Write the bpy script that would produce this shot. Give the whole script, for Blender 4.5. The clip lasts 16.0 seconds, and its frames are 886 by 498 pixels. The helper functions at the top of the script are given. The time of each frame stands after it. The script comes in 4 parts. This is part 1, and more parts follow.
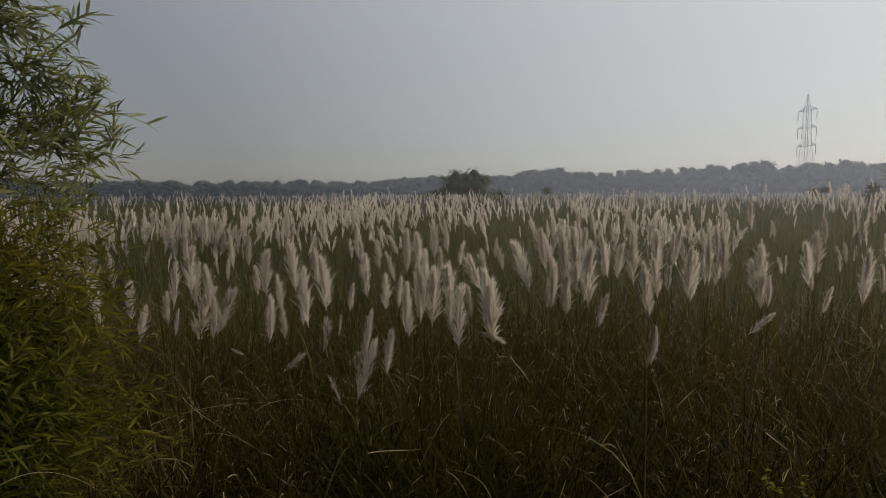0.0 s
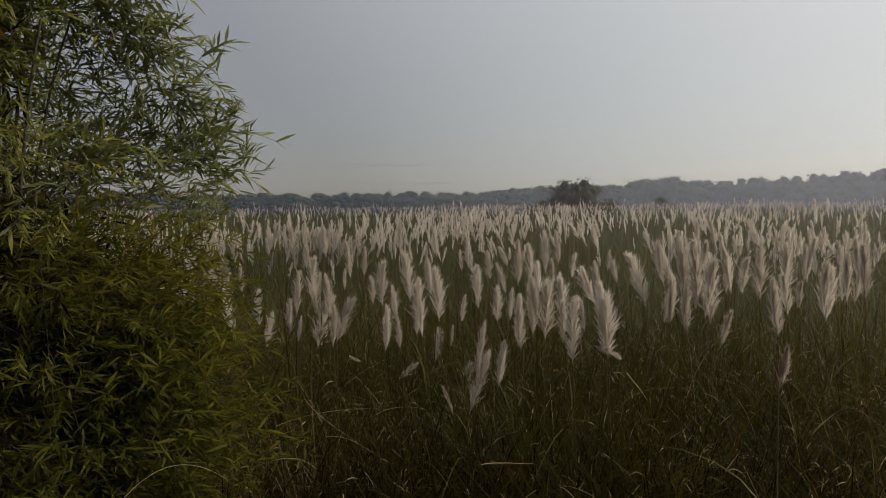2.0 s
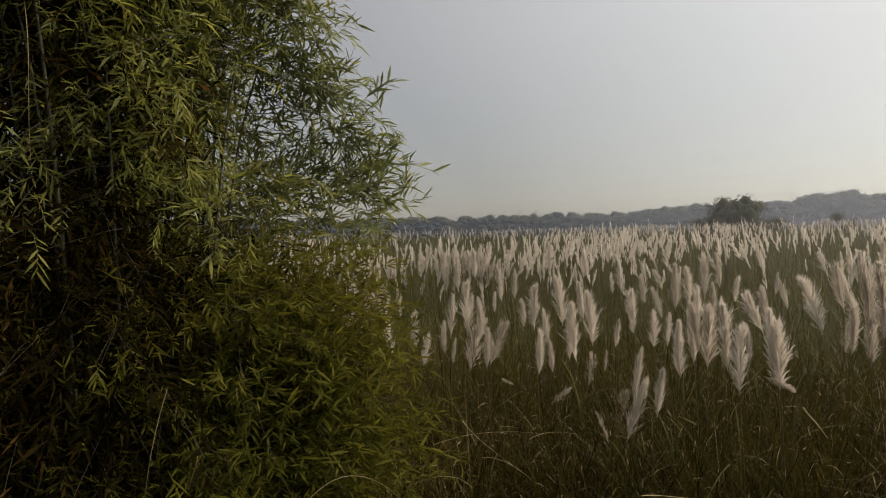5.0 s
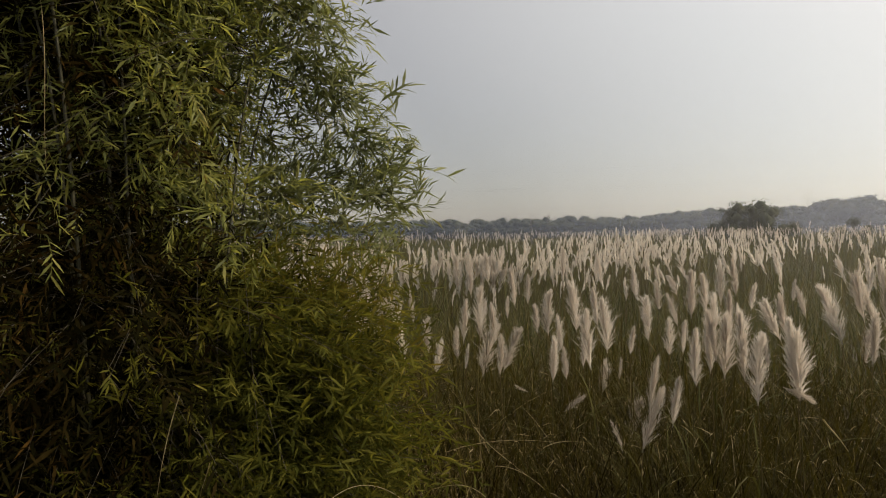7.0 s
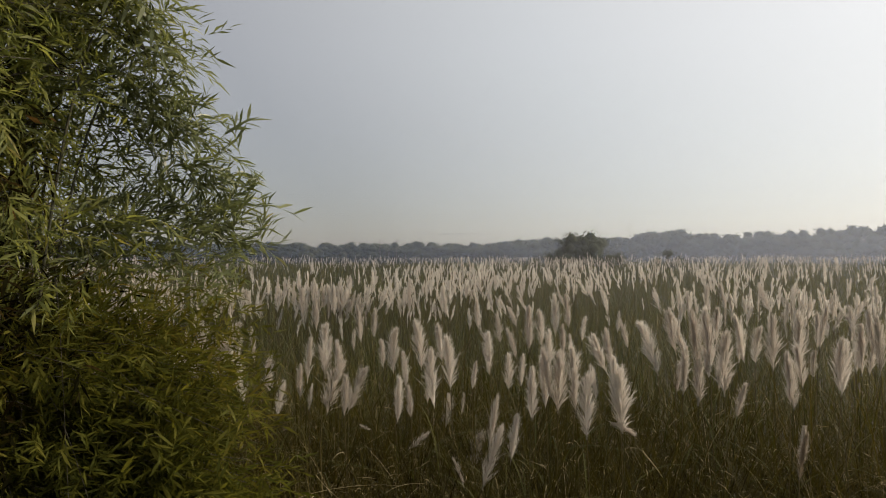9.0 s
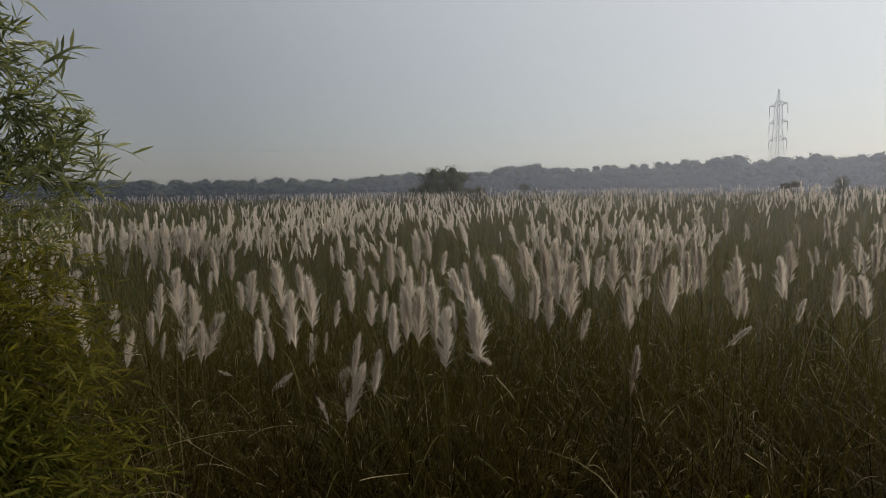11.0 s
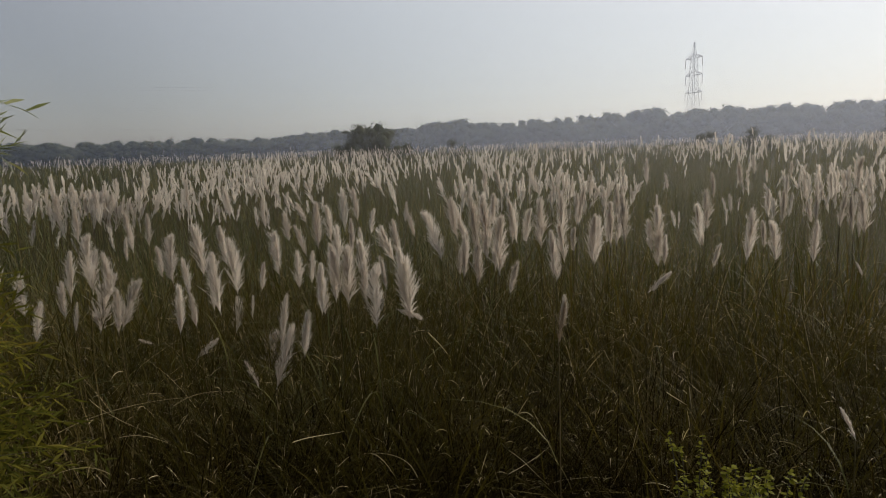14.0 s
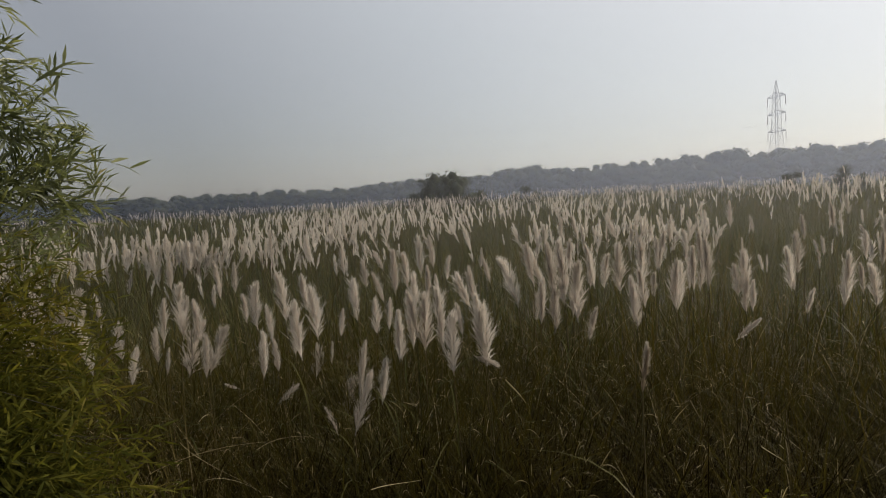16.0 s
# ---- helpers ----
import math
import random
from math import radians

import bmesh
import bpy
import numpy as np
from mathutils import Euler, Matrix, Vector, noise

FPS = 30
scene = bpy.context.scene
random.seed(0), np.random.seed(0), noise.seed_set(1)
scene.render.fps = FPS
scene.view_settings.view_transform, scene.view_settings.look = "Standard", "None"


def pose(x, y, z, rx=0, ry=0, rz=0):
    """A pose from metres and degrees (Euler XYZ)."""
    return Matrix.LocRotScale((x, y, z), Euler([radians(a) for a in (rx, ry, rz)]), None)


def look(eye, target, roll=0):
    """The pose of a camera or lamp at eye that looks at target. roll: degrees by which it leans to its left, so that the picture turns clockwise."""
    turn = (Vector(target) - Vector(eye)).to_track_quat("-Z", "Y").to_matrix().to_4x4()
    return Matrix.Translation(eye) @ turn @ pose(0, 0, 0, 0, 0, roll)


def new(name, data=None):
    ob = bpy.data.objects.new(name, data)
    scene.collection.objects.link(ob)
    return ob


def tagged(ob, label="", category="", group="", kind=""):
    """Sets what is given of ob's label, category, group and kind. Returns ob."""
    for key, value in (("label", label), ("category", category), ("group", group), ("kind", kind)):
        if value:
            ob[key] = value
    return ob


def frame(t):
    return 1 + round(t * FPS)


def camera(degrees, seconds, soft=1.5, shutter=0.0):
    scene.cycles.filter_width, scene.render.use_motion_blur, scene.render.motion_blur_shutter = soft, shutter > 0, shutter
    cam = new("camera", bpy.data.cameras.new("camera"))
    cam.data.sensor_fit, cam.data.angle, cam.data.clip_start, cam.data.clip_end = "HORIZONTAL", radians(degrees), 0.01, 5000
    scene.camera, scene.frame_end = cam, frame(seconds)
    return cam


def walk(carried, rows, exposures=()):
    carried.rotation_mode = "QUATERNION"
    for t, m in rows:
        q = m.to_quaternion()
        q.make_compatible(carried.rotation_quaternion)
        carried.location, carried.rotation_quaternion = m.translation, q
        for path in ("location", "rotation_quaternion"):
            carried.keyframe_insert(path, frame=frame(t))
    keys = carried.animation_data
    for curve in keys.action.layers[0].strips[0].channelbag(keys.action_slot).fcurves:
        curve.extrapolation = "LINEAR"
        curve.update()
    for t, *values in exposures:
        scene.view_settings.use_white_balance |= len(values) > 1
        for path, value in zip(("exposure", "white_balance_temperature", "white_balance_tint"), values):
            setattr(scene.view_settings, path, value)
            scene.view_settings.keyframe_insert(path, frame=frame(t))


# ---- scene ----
cam = camera(67.7, 16.0, 1.05)
PATH = [
    (0, (0.229, 0.676, 2.92), (0.249, 2.669, 2.757), -0.3),
    (0.5, (0.212, 0.66, 2.925), (0.157, 2.653, 2.764), -0.1),
    (1, (0.208, 0.657, 2.929), (0.053, 2.645, 2.773), -0.1),
    (1.5, (0.196, 0.649, 2.931), (-0.013, 2.632, 2.782), -0.2),
    (2, (0.185, 0.651, 2.931), (-0.118, 2.623, 2.803), -0.6),
    (2.5, (0.171, 0.63, 2.937), (-0.237, 2.584, 2.82), -0.6),
    (3, (0.165, 0.602, 2.942), (-0.323, 2.538, 2.843), -0.6),
    (3.5, (0.163, 0.565, 2.95), (-0.385, 2.487, 2.871), -0.8),
    (4, (0.165, 0.547, 2.95), (-0.466, 2.443, 2.878), -1.3),
    (6.5, (0.128, 0.582, 2.975), (-0.633, 2.431, 2.933), -1.3),
    (7, (0.126, 0.587, 2.978), (-0.634, 2.437, 2.933), -1.1),
    (7.5, (0.131, 0.587, 3.007), (-0.55, 2.466, 3.058), -0.8),
    (8, (0.13, 0.591, 3.048), (-0.415, 2.515, 3.091), -0.0),
    (8.5, (0.133, 0.602, 3.074), (-0.26, 2.562, 3.14), 0.6),
    (9, (0.136, 0.608, 3.098), (-0.185, 2.581, 3.122), -0.1),
    (9.5, (0.149, 0.599, 3.123), (-0.048, 2.589, 3.124), 0.0),
    (10, (0.156, 0.603, 3.14), (0.052, 2.599, 3.069), -0.3),
    (12.5, (0.199, 0.643, 3.114), (0.467, 2.609, 2.865), -1.3),
    (13, (0.201, 0.654, 3.113), (0.47, 2.616, 2.83), -1.5),
    (13.5, (0.201, 0.665, 3.109), (0.492, 2.62, 2.807), -1.9),
    (14, (0.193, 0.676, 3.11), (0.484, 2.63, 2.802), -2.0),
    (14.5, (0.186, 0.691, 3.107), (0.438, 2.653, 2.813), -2.2),
    (15, (0.183, 0.691, 3.111), (0.385, 2.666, 2.866), -2.7),
    (15.5, (0.181, 0.681, 3.11), (0.335, 2.664, 2.909), -2.8),
    (16, (0.176, 0.665, 3.112), (0.252, 2.657, 2.953), -3.2),
]
EXPOSURE = [
    (0, -0.06, 6600, 10), (0.5, 0.12, 6650, 10), (1, 0.1, 6700, 10), (1.5, 0.05, 6750, 10), (2, 0.11, 6800, 10), (2.5, 0.25, 6850, 10), (4, 0.43, 7000, 10), (7, 0.68, 7200, 11), (8, 0.58, 7000, 10), (9, 0.52, 6850, 10),
    (9.5, 0.19, 6700, 9), (10.2, 0.12, 6600, 9), (12.5, -0.04, 6500, 11), (13, 0.06, 6500, 11), (14.5, 0.31, 6500, 10), (16, 0.28, 6600, 10),
]
walk(cam, [(t, look(eye, target, roll)) for t, eye, target, roll in PATH], EXPOSURE)

# ---- world, sun ----
SUN_AZ, SUN_EL = 74.0, 34.0          # degrees right of +y, degrees above the horizon
world = bpy.data.worlds.new("hazy_sky")
scene.world = world
world.use_nodes = True
wn = world.node_tree.nodes
sky = wn.new("ShaderNodeTexSky")
sky.sky_type = "NISHITA"
sky.sun_disc = False
sky.sun_elevation = radians(SUN_EL)
sky.sun_rotation = radians(SUN_AZ)
sky.altitude = 100
sky.air_density, sky.dust_density, sky.ozone_density = 1.0, 1.5, 1.5
wn["Background"].inputs["Strength"].default_value = 0.1
# thin even mist over the whole sky
mist = wn.new("ShaderNodeMix")
mist.data_type = "RGBA"
mist.inputs[0].default_value = 0.72
# the haze scatters more light round the sun than away from it
way = wn.new("ShaderNodeTexCoord")
facing = wn.new("ShaderNodeVectorMath")
facing.operation = "DOT_PRODUCT"
facing.inputs[1].default_value = (math.sin(radians(SUN_AZ)) * math.cos(radians(SUN_EL)), math.cos(radians(SUN_AZ)) * math.cos(radians(SUN_EL)), math.sin(radians(SUN_EL)))
glow = wn.new("ShaderNodeValToRGB")
glow.color_ramp.elements.new(0.38)
glow.color_ramp.elements.new(0.76)
for e, (at, c) in zip(glow.color_ramp.elements, ((0.0, (0.375, 0.364, 0.361, 1)), (0.38, (0.645, 0.643, 0.633, 1)), (0.76, (0.96, 0.935, 0.895, 1)), (1.0, (1.0, 0.97, 0.92, 1)))):
    e.position, e.color = at, c
scaled = wn.new("ShaderNodeVectorMath")
scaled.operation = "SCALE"
scaled.inputs["Scale"].default_value = 8.3
world.node_tree.links.new(way.outputs["Generated"], facing.inputs[0])
world.node_tree.links.new(facing.outputs["Value"], glow.inputs[0])
world.node_tree.links.new(glow.outputs[0], scaled.inputs[0])
# and is thicker and browner low over the ground
split = wn.new("ShaderNodeSeparateXYZ")
low = wn.new("ShaderNodeValToRGB")
for e, (at, c) in zip(low.color_ramp.elements, ((0.0, (0.84, 0.83, 0.79, 1)), (0.3, (0.97, 0.985, 1.0, 1)))):
    e.position, e.color = at, c
layer = wn.new("ShaderNodeVectorMath")
layer.operation = "MULTIPLY"
world.node_tree.links.new(way.outputs["Generated"], split.inputs[0])
world.node_tree.links.new(split.outputs["Z"], low.inputs[0])
world.node_tree.links.new(scaled.outputs[0], layer.inputs[0])
world.node_tree.links.new(low.outputs[0], layer.inputs[1])
world.node_tree.links.new(layer.outputs[0], mist.inputs[7])
world.node_tree.links.new(sky.outputs[0], mist.inputs[6])
world.node_tree.links.new(mist.outputs[2], wn["Background"].inputs["Color"])

sun = new("sun", bpy.data.lights.new("sun", "SUN"))
sun.data.energy, sun.data.angle, sun.data.color = 2.9, radians(5.0), (1.0, 0.9, 0.77)
sun_dir = Vector((math.sin(radians(SUN_AZ)) * math.cos(radians(SUN_EL)), math.cos(radians(SUN_AZ)) * math.cos(radians(SUN_EL)), math.sin(radians(SUN_EL))))
sun.matrix_world = look(sun_dir * 60, (0, 0, 0))


# ---- materials ----
class Nodes:
    """A short way to write node trees."""

    def __init__(self, name):
        self.mat = bpy.data.materials.new(name)
        self.mat.use_nodes = True
        self.tree = self.mat.node_tree
        self.tree.nodes.clear()
        self.out = self.tree.nodes.new("ShaderNodeOutputMaterial")

    def add(self, kind, **given):
        node = self.tree.nodes.new("ShaderNode" + kind)
        for key, value in given.items():
            sock = node.inputs[key.replace("_", " ")]
            if isinstance(value, bpy.types.NodeSocket):
                self.tree.links.new(value, sock)
            else:
                sock.default_value = value
        return node

    def ramp(self, fac, stops):
        node = self.tree.nodes.new("ShaderNodeValToRGB")
        self.tree.links.new(fac, node.inputs[0])
        el = node.color_ramp.elements
        while len(el) < len(stops):
            el.new(0.5)
        for e, (p, c) in zip(el, stops):
            e.position, e.color = p, (*c, 1)
        return node.outputs[0]

    def mix(self, fac, a, b):
        node = self.tree.nodes.new("ShaderNodeMixShader")
        if isinstance(fac, bpy.types.NodeSocket):
            self.tree.links.new(fac, node.inputs[0])
        else:
            node.inputs[0].default_value = fac
        self.tree.links.new(a, node.inputs[1])
        self.tree.links.new(b, node.inputs[2])
        return node.outputs[0]

    def blend(self, fac, a, b, how="MIX"):
        node = self.tree.nodes.new("ShaderNodeMix")
        node.data_type, node.blend_type = "RGBA", how
        for sock, value in ((node.inputs[0], fac), (node.inputs[6], a), (node.inputs[7], b)):
            if isinstance(value, bpy.types.NodeSocket):
                self.tree.links.new(value, sock)
            else:
                sock.default_value = value if isinstance(value, (int, float)) else (*value, 1)
        return node.outputs[2]

    def done(self, shader):
        self.tree.links.new(shader, self.out.inputs["Surface"])
        return self.mat


def leafy(name, stops, through_light=0.35, rough=0.5, spec=0.3, scale=2.0, by_object=False, patch=0.35, tint=1.0):
    """Leaves and blades: colour varies leaf by leaf and in patches, light passes through."""
    n = Nodes(name)
    rnd = n.add("ObjectInfo").outputs["Random"] if by_object else n.add("NewGeometry").outputs["Random Per Island"]
    pos = n.add("NewGeometry").outputs["Position"]
    noise_big = n.add("TexNoise", Vector=pos, Scale=scale, Detail=3.0).outputs[0]
    noise_small = n.add("TexNoise", Vector=pos, Scale=scale * 30, Detail=2.0).outputs[0]
    mixed = n.add("Math", Value=rnd)
    mixed.operation = "MULTIPLY_ADD"
    mixed.inputs[1].default_value = 1 - patch
    part_big = n.add("Math", Value=noise_big)
    part_big.operation = "MULTIPLY_ADD"
    part_big.inputs[1].default_value, part_big.inputs[2].default_value = patch * 2.2, -patch * 0.6
    n.tree.links.new(part_big.outputs[0], mixed.inputs[2])
    col = n.ramp(mixed.outputs[0], stops)
    col = n.blend(0.5, col, n.ramp(noise_small, ((0.3, (0.55, 0.5, 0.45)), (0.7, (1, 1, 1)))), "MULTIPLY")
    face = n.add("BsdfPrincipled", Base_Color=col, Roughness=rough)
    face.inputs["Specular IOR Level"].default_value = spec
    bright = n.blend(1.0, col, (1.1 * tint, 1.08 * tint, 0.78 * tint), "MULTIPLY")
    back = n.add("BsdfTranslucent", Color=bright)
    return n.done(n.mix(through_light, face.outputs[0], back.outputs[0]))


def plain(name, a, b, scale=6.0, rough=0.8, metal=0.0, bump=0.3):
    n = Nodes(name)
    co = n.add("TexCoord").outputs["Object"]
    big = n.add("TexNoise", Vector=co, Scale=scale, Detail=5.0).outputs[0]
    col = n.ramp(big, ((0.3, a), (0.7, b)))
    fine = n.add("TexNoise", Vector=co, Scale=scale * 14, Detail=4.0).outputs[0]
    col = n.blend(0.35, col, n.ramp(fine, ((0.3, (0.5, 0.5, 0.5)), (0.7, (1, 1, 1)))), "MULTIPLY")
    face = n.add("BsdfPrincipled", Base_Color=col, Roughness=rough, Metallic=metal)
    rel = n.add("Bump", Height=fine, Strength=bump, Distance=0.02)
    n.tree.links.new(rel.outputs[0], face.inputs["Normal"])
    return n.done(face.outputs[0])


def silky(name, stops, through_light):
    """Silky plume hair: pale, light passes through."""
    n = Nodes(name)
    rnd = n.add("NewGeometry").outputs["Random Per Island"]
    obj = n.add("ObjectInfo").outputs["Random"]
    pos = n.add("NewGeometry").outputs["Position"]
    big = n.add("TexNoise", Vector=pos, Scale=1.1, Detail=2.0).outputs[0]
    s = n.add("Math", Value=rnd)
    s.operation = "MULTIPLY_ADD"
    s.inputs[1].default_value = 0.16
    o = n.add("Math", Value=obj)
    o.operation = "MULTIPLY_ADD"
    o.inputs[1].default_value = 0.42
    b = n.add("Math", Value=big)
    b.operation = "MULTIPLY"
    b.inputs[1].default_value = 0.5
    n.tree.links.new(b.outputs[0], o.inputs[2])
    n.tree.links.new(o.outputs[0], s.inputs[2])
    col = n.ramp(s.outputs[0], stops)
    face = n.add("BsdfPrincipled", Base_Color=col, Roughness=0.6)
    face.inputs["Specular IOR Level"].default_value = 0.15
    face.inputs["Sheen Weight"].default_value = 0.2
    back = n.add("BsdfTranslucent", Color=col)
    return n.done(n.mix(through_light, face.outputs[0], back.outputs[0]))


M_PLUME = silky("plume_hair", ((0.1, (0.43, 0.385, 0.32)), (0.5, (0.59, 0.525, 0.45)), (0.9, (0.765, 0.715, 0.637))), 0.62)
M_STALK = leafy("stalk_skin", ((0.2, (0.05, 0.05, 0.018)), (0.8, (0.13, 0.10, 0.045))), 0.1, spec=0.1, by_object=True)
# brown-green of the near bank, with its deep shade put into the colour
M_GRASS_SHADED = leafy("shaded_grass_blade", ((0.05, (0.007, 0.005, 0.0012)), (0.5, (0.015, 0.0105, 0.002)), (0.84, (0.034, 0.023, 0.005)), (0.98, (0.18, 0.14, 0.07))), 0.3, rough=0.6, spec=0.02, scale=0.5)
M_FIELD = leafy("field_blade", ((0.05, (0.04, 0.046, 0.012)), (0.5, (0.068, 0.072, 0.018)), (0.9, (0.135, 0.11, 0.035))), 0.35, spec=0.12, scale=0.3)
M_TALL = leafy("tall_blade", ((0.05, (0.042, 0.038, 0.008)), (0.5, (0.06, 0.051, 0.010)), (0.84, (0.088, 0.067, 0.016)), (0.98, (0.26, 0.21, 0.11))), 0.38, rough=0.5, spec=0.07, scale=0.5)
# dry brown, darkened in the colour for the same shade; palest blades stay straw
M_DRY_SHADED = leafy("shaded_dry_blade", ((0.1, (0.011, 0.007, 0.002)), (0.65, (0.024, 0.015, 0.004)), (0.95, (0.17, 0.125, 0.065))), 0.25, spec=0.02, scale=0.7)
M_STRAW = leafy("bright_straw", ((0.1, (0.32, 0.25, 0.12)), (0.9, (0.62, 0.52, 0.32))), 0.3, spec=0.3, scale=1.0)
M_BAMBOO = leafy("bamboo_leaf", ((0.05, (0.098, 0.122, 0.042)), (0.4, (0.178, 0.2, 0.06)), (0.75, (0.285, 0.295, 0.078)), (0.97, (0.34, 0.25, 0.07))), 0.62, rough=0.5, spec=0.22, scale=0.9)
# greyer than the other bamboo leaves: haze glare and sky sheen tinted into the colour
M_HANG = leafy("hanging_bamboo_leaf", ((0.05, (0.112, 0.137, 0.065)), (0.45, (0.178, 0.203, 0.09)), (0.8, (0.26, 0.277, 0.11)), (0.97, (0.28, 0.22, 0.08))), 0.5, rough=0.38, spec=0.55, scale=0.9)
# golden green of the shoots, darkened to carry the shade low on the clump
M_LOW_SHADED = leafy("low_shaded_bamboo_leaf", ((0.05, (0.048, 0.056, 0.011)), (0.4, (0.092, 0.097, 0.017)), (0.8, (0.155, 0.143, 0.024)), (0.97, (0.22, 0.16, 0.038))), 0.58, rough=0.6, spec=0.06, scale=0.9)
# withered brown taken nearly to black: the clump's inner shade is in the colour
M_OLD_SHADED = leafy("withered_shaded_bamboo_leaf", ((0.05, (0.006, 0.006, 0.002)), (0.5, (0.013, 0.012, 0.004)), (0.8, (0.03, 0.02, 0.006)), (0.97, (0.09, 0.05, 0.014))), 0.25, rough=0.85, spec=0.0, scale=1.4)
M_CULM = plain("bamboo_culm", (0.02, 0.022, 0.008), (0.045, 0.04, 0.016), 3.0, 0.5)
M_TWIG = plain("twig_bark", (0.03, 0.026, 0.014), (0.07, 0.055, 0.03), 20.0, 0.8)
M_SHRUB = leafy("shrub_leaf", ((0.1, (0.10, 0.12, 0.010)), (0.9, (0.24, 0.235, 0.02))), 0.5, spec=0.08, scale=3.0)
M_FAR = leafy("far_foliage", ((0.05, (0.05, 0.062, 0.046)), (0.5, (0.073, 0.087, 0.06)), (0.95, (0.11, 0.115, 0.074))), 0.35, rough=0.9, spec=0.0, scale=0.08)
M_BARK = plain("far_bark", (0.08, 0.07, 0.06), (0.16, 0.14, 0.12), 1.0, 0.9)
M_STEEL = plain("galvanised_steel", (0.42, 0.43, 0.44), (0.55, 0.55, 0.56), 0.5, 0.6, 0.1, 0.05)
M_GLASS = plain("brown_insulator", (0.08, 0.05, 0.04), (0.14, 0.09, 0.07), 2.0, 0.3, 0.0, 0.05)
M_WIRE = plain("weathered_cable", (0.2, 0.2, 0.21), (0.3, 0.3, 0.31), 0.3, 0.6, 0.2, 0.0)
M_SOIL = plain("soil_and_litter", (0.03, 0.022, 0.011), (0.07, 0.05, 0.025), 0.8, 0.95, 0.0, 0.6)


# ---- building blocks ----
rng = np.random.default_rng(7)


def mesh_of(name, verts, faces, mat, smooth=False):
    """A mesh from arrays: verts (n, 3), faces (m, 3 or 4)."""
    me = bpy.data.meshes.new(name)
    verts, faces = np.asarray(verts, np.float32), np.asarray(faces, np.int32)
    k = faces.shape[1]
    me.vertices.add(len(verts))
    me.vertices.foreach_set("co", verts.ravel())
    me.loops.add(faces.size)
    me.loops.foreach_set("vertex_index", faces.ravel())
    me.polygons.add(len(faces))
    me.polygons.foreach_set("loop_start", np.arange(0, faces.size, k, dtype=np.int32))
    me.polygons.foreach_set("loop_total", np.full(len(faces), k, np.int32))
    if smooth:
        me.polygons.foreach_set("use_smooth", np.ones(len(faces), bool))
    me.update(calc_edges=True)
    me.materials.append(mat)
    return me


def child(name, data, parent, m=None, label=""):
    ob = new(name, data)
    ob.parent = parent
    if m is not None:
        ob.matrix_basis = m
    return tagged(ob, label)


def ribbons(base, head, side, length, width, bend, sag, steps=4, taper=0.15, belly=0.4):
    """Many curved strips at once. base, head (start direction), bend (direction of the bow) (n, 3); returns verts and quads."""
    n = len(base)
    s = np.linspace(0, 1, steps + 1)[None, :, None]
    L = np.asarray(length)[:, None, None]
    mid = base[:, None] + head[:, None] * L * s + bend[:, None] * L * np.asarray(sag)[:, None, None] * s**2
    shape = (taper + (1 - taper) * np.sin(np.pi * np.clip(s * (1 - belly * 0.3) + belly * 0.3, 0, 1)))
    half = side[:, None] * 0.5 * np.asarray(width)[:, None, None] * shape
    v = np.stack([mid - half, mid + half], 2).reshape(n, -1, 3)
    k = (steps + 1) * 2
    q = np.array([(2 * i, 2 * i + 1, 2 * i + 3, 2 * i + 2) for i in range(steps)])
    f = (q[None] + (np.arange(n) * k)[:, None, None]).reshape(-1, 4)
    return v.reshape(-1, 3), f


def unit(v):
    return v / np.maximum(np.linalg.norm(v, axis=-1, keepdims=True), 1e-9)


def joined(pieces):
    verts, faces, at = [], [], 0
    for v, f in pieces:
        verts.append(v), faces.append(f + at)
        at += len(v)
    return np.concatenate(verts), np.concatenate(faces)


def scattered(v, f, m):
    """One template laid down under many matrices m (n, 3, 4)."""
    n, k = len(m), len(v)
    out = np.einsum("nij,kj->nki", m[:, :, :3], v) + m[:, None, :, 3]
    return out.reshape(-1, 3), (f[None] + (np.arange(n) * k)[:, None, None]).reshape(-1, f.shape[1])


def tube(points, radii, sides=6):
    """A round tube along points, as verts and quads."""
    p = np.asarray(points, float)
    d = unit(np.gradient(p, axis=0))
    a = unit(np.cross(d, np.where(np.abs(d[:, 2:3]) > 0.9, [[1.0, 0, 0]], [[0, 0, 1.0]])))
    b = np.cross(d, a)
    ang = np.linspace(0, 2 * np.pi, sides, endpoint=False)
    ring = a[:, None] * np.cos(ang)[None, :, None] + b[:, None] * np.sin(ang)[None, :, None]
    v = (p[:, None] + ring * np.asarray(radii)[:, None, None]).reshape(-1, 3)
    f = [(i * sides + j, i * sides + (j + 1) % sides, (i + 1) * sides + (j + 1) % sides, (i + 1) * sides + j) for i in range(len(p) - 1) for j in range(sides)]
    return v, np.array(f)


def ground_z(x, y):
    """A bank under the eye that falls to the level field."""
    s = np.clip((np.asarray(y) - 1.4) / 3.0, 0, 1)
    return 1.4 * (1 - s * s * (3 - 2 * s)) + 0.05 * np.sin(np.asarray(x) * 1.3) * np.cos(np.asarray(y) * 0.9)


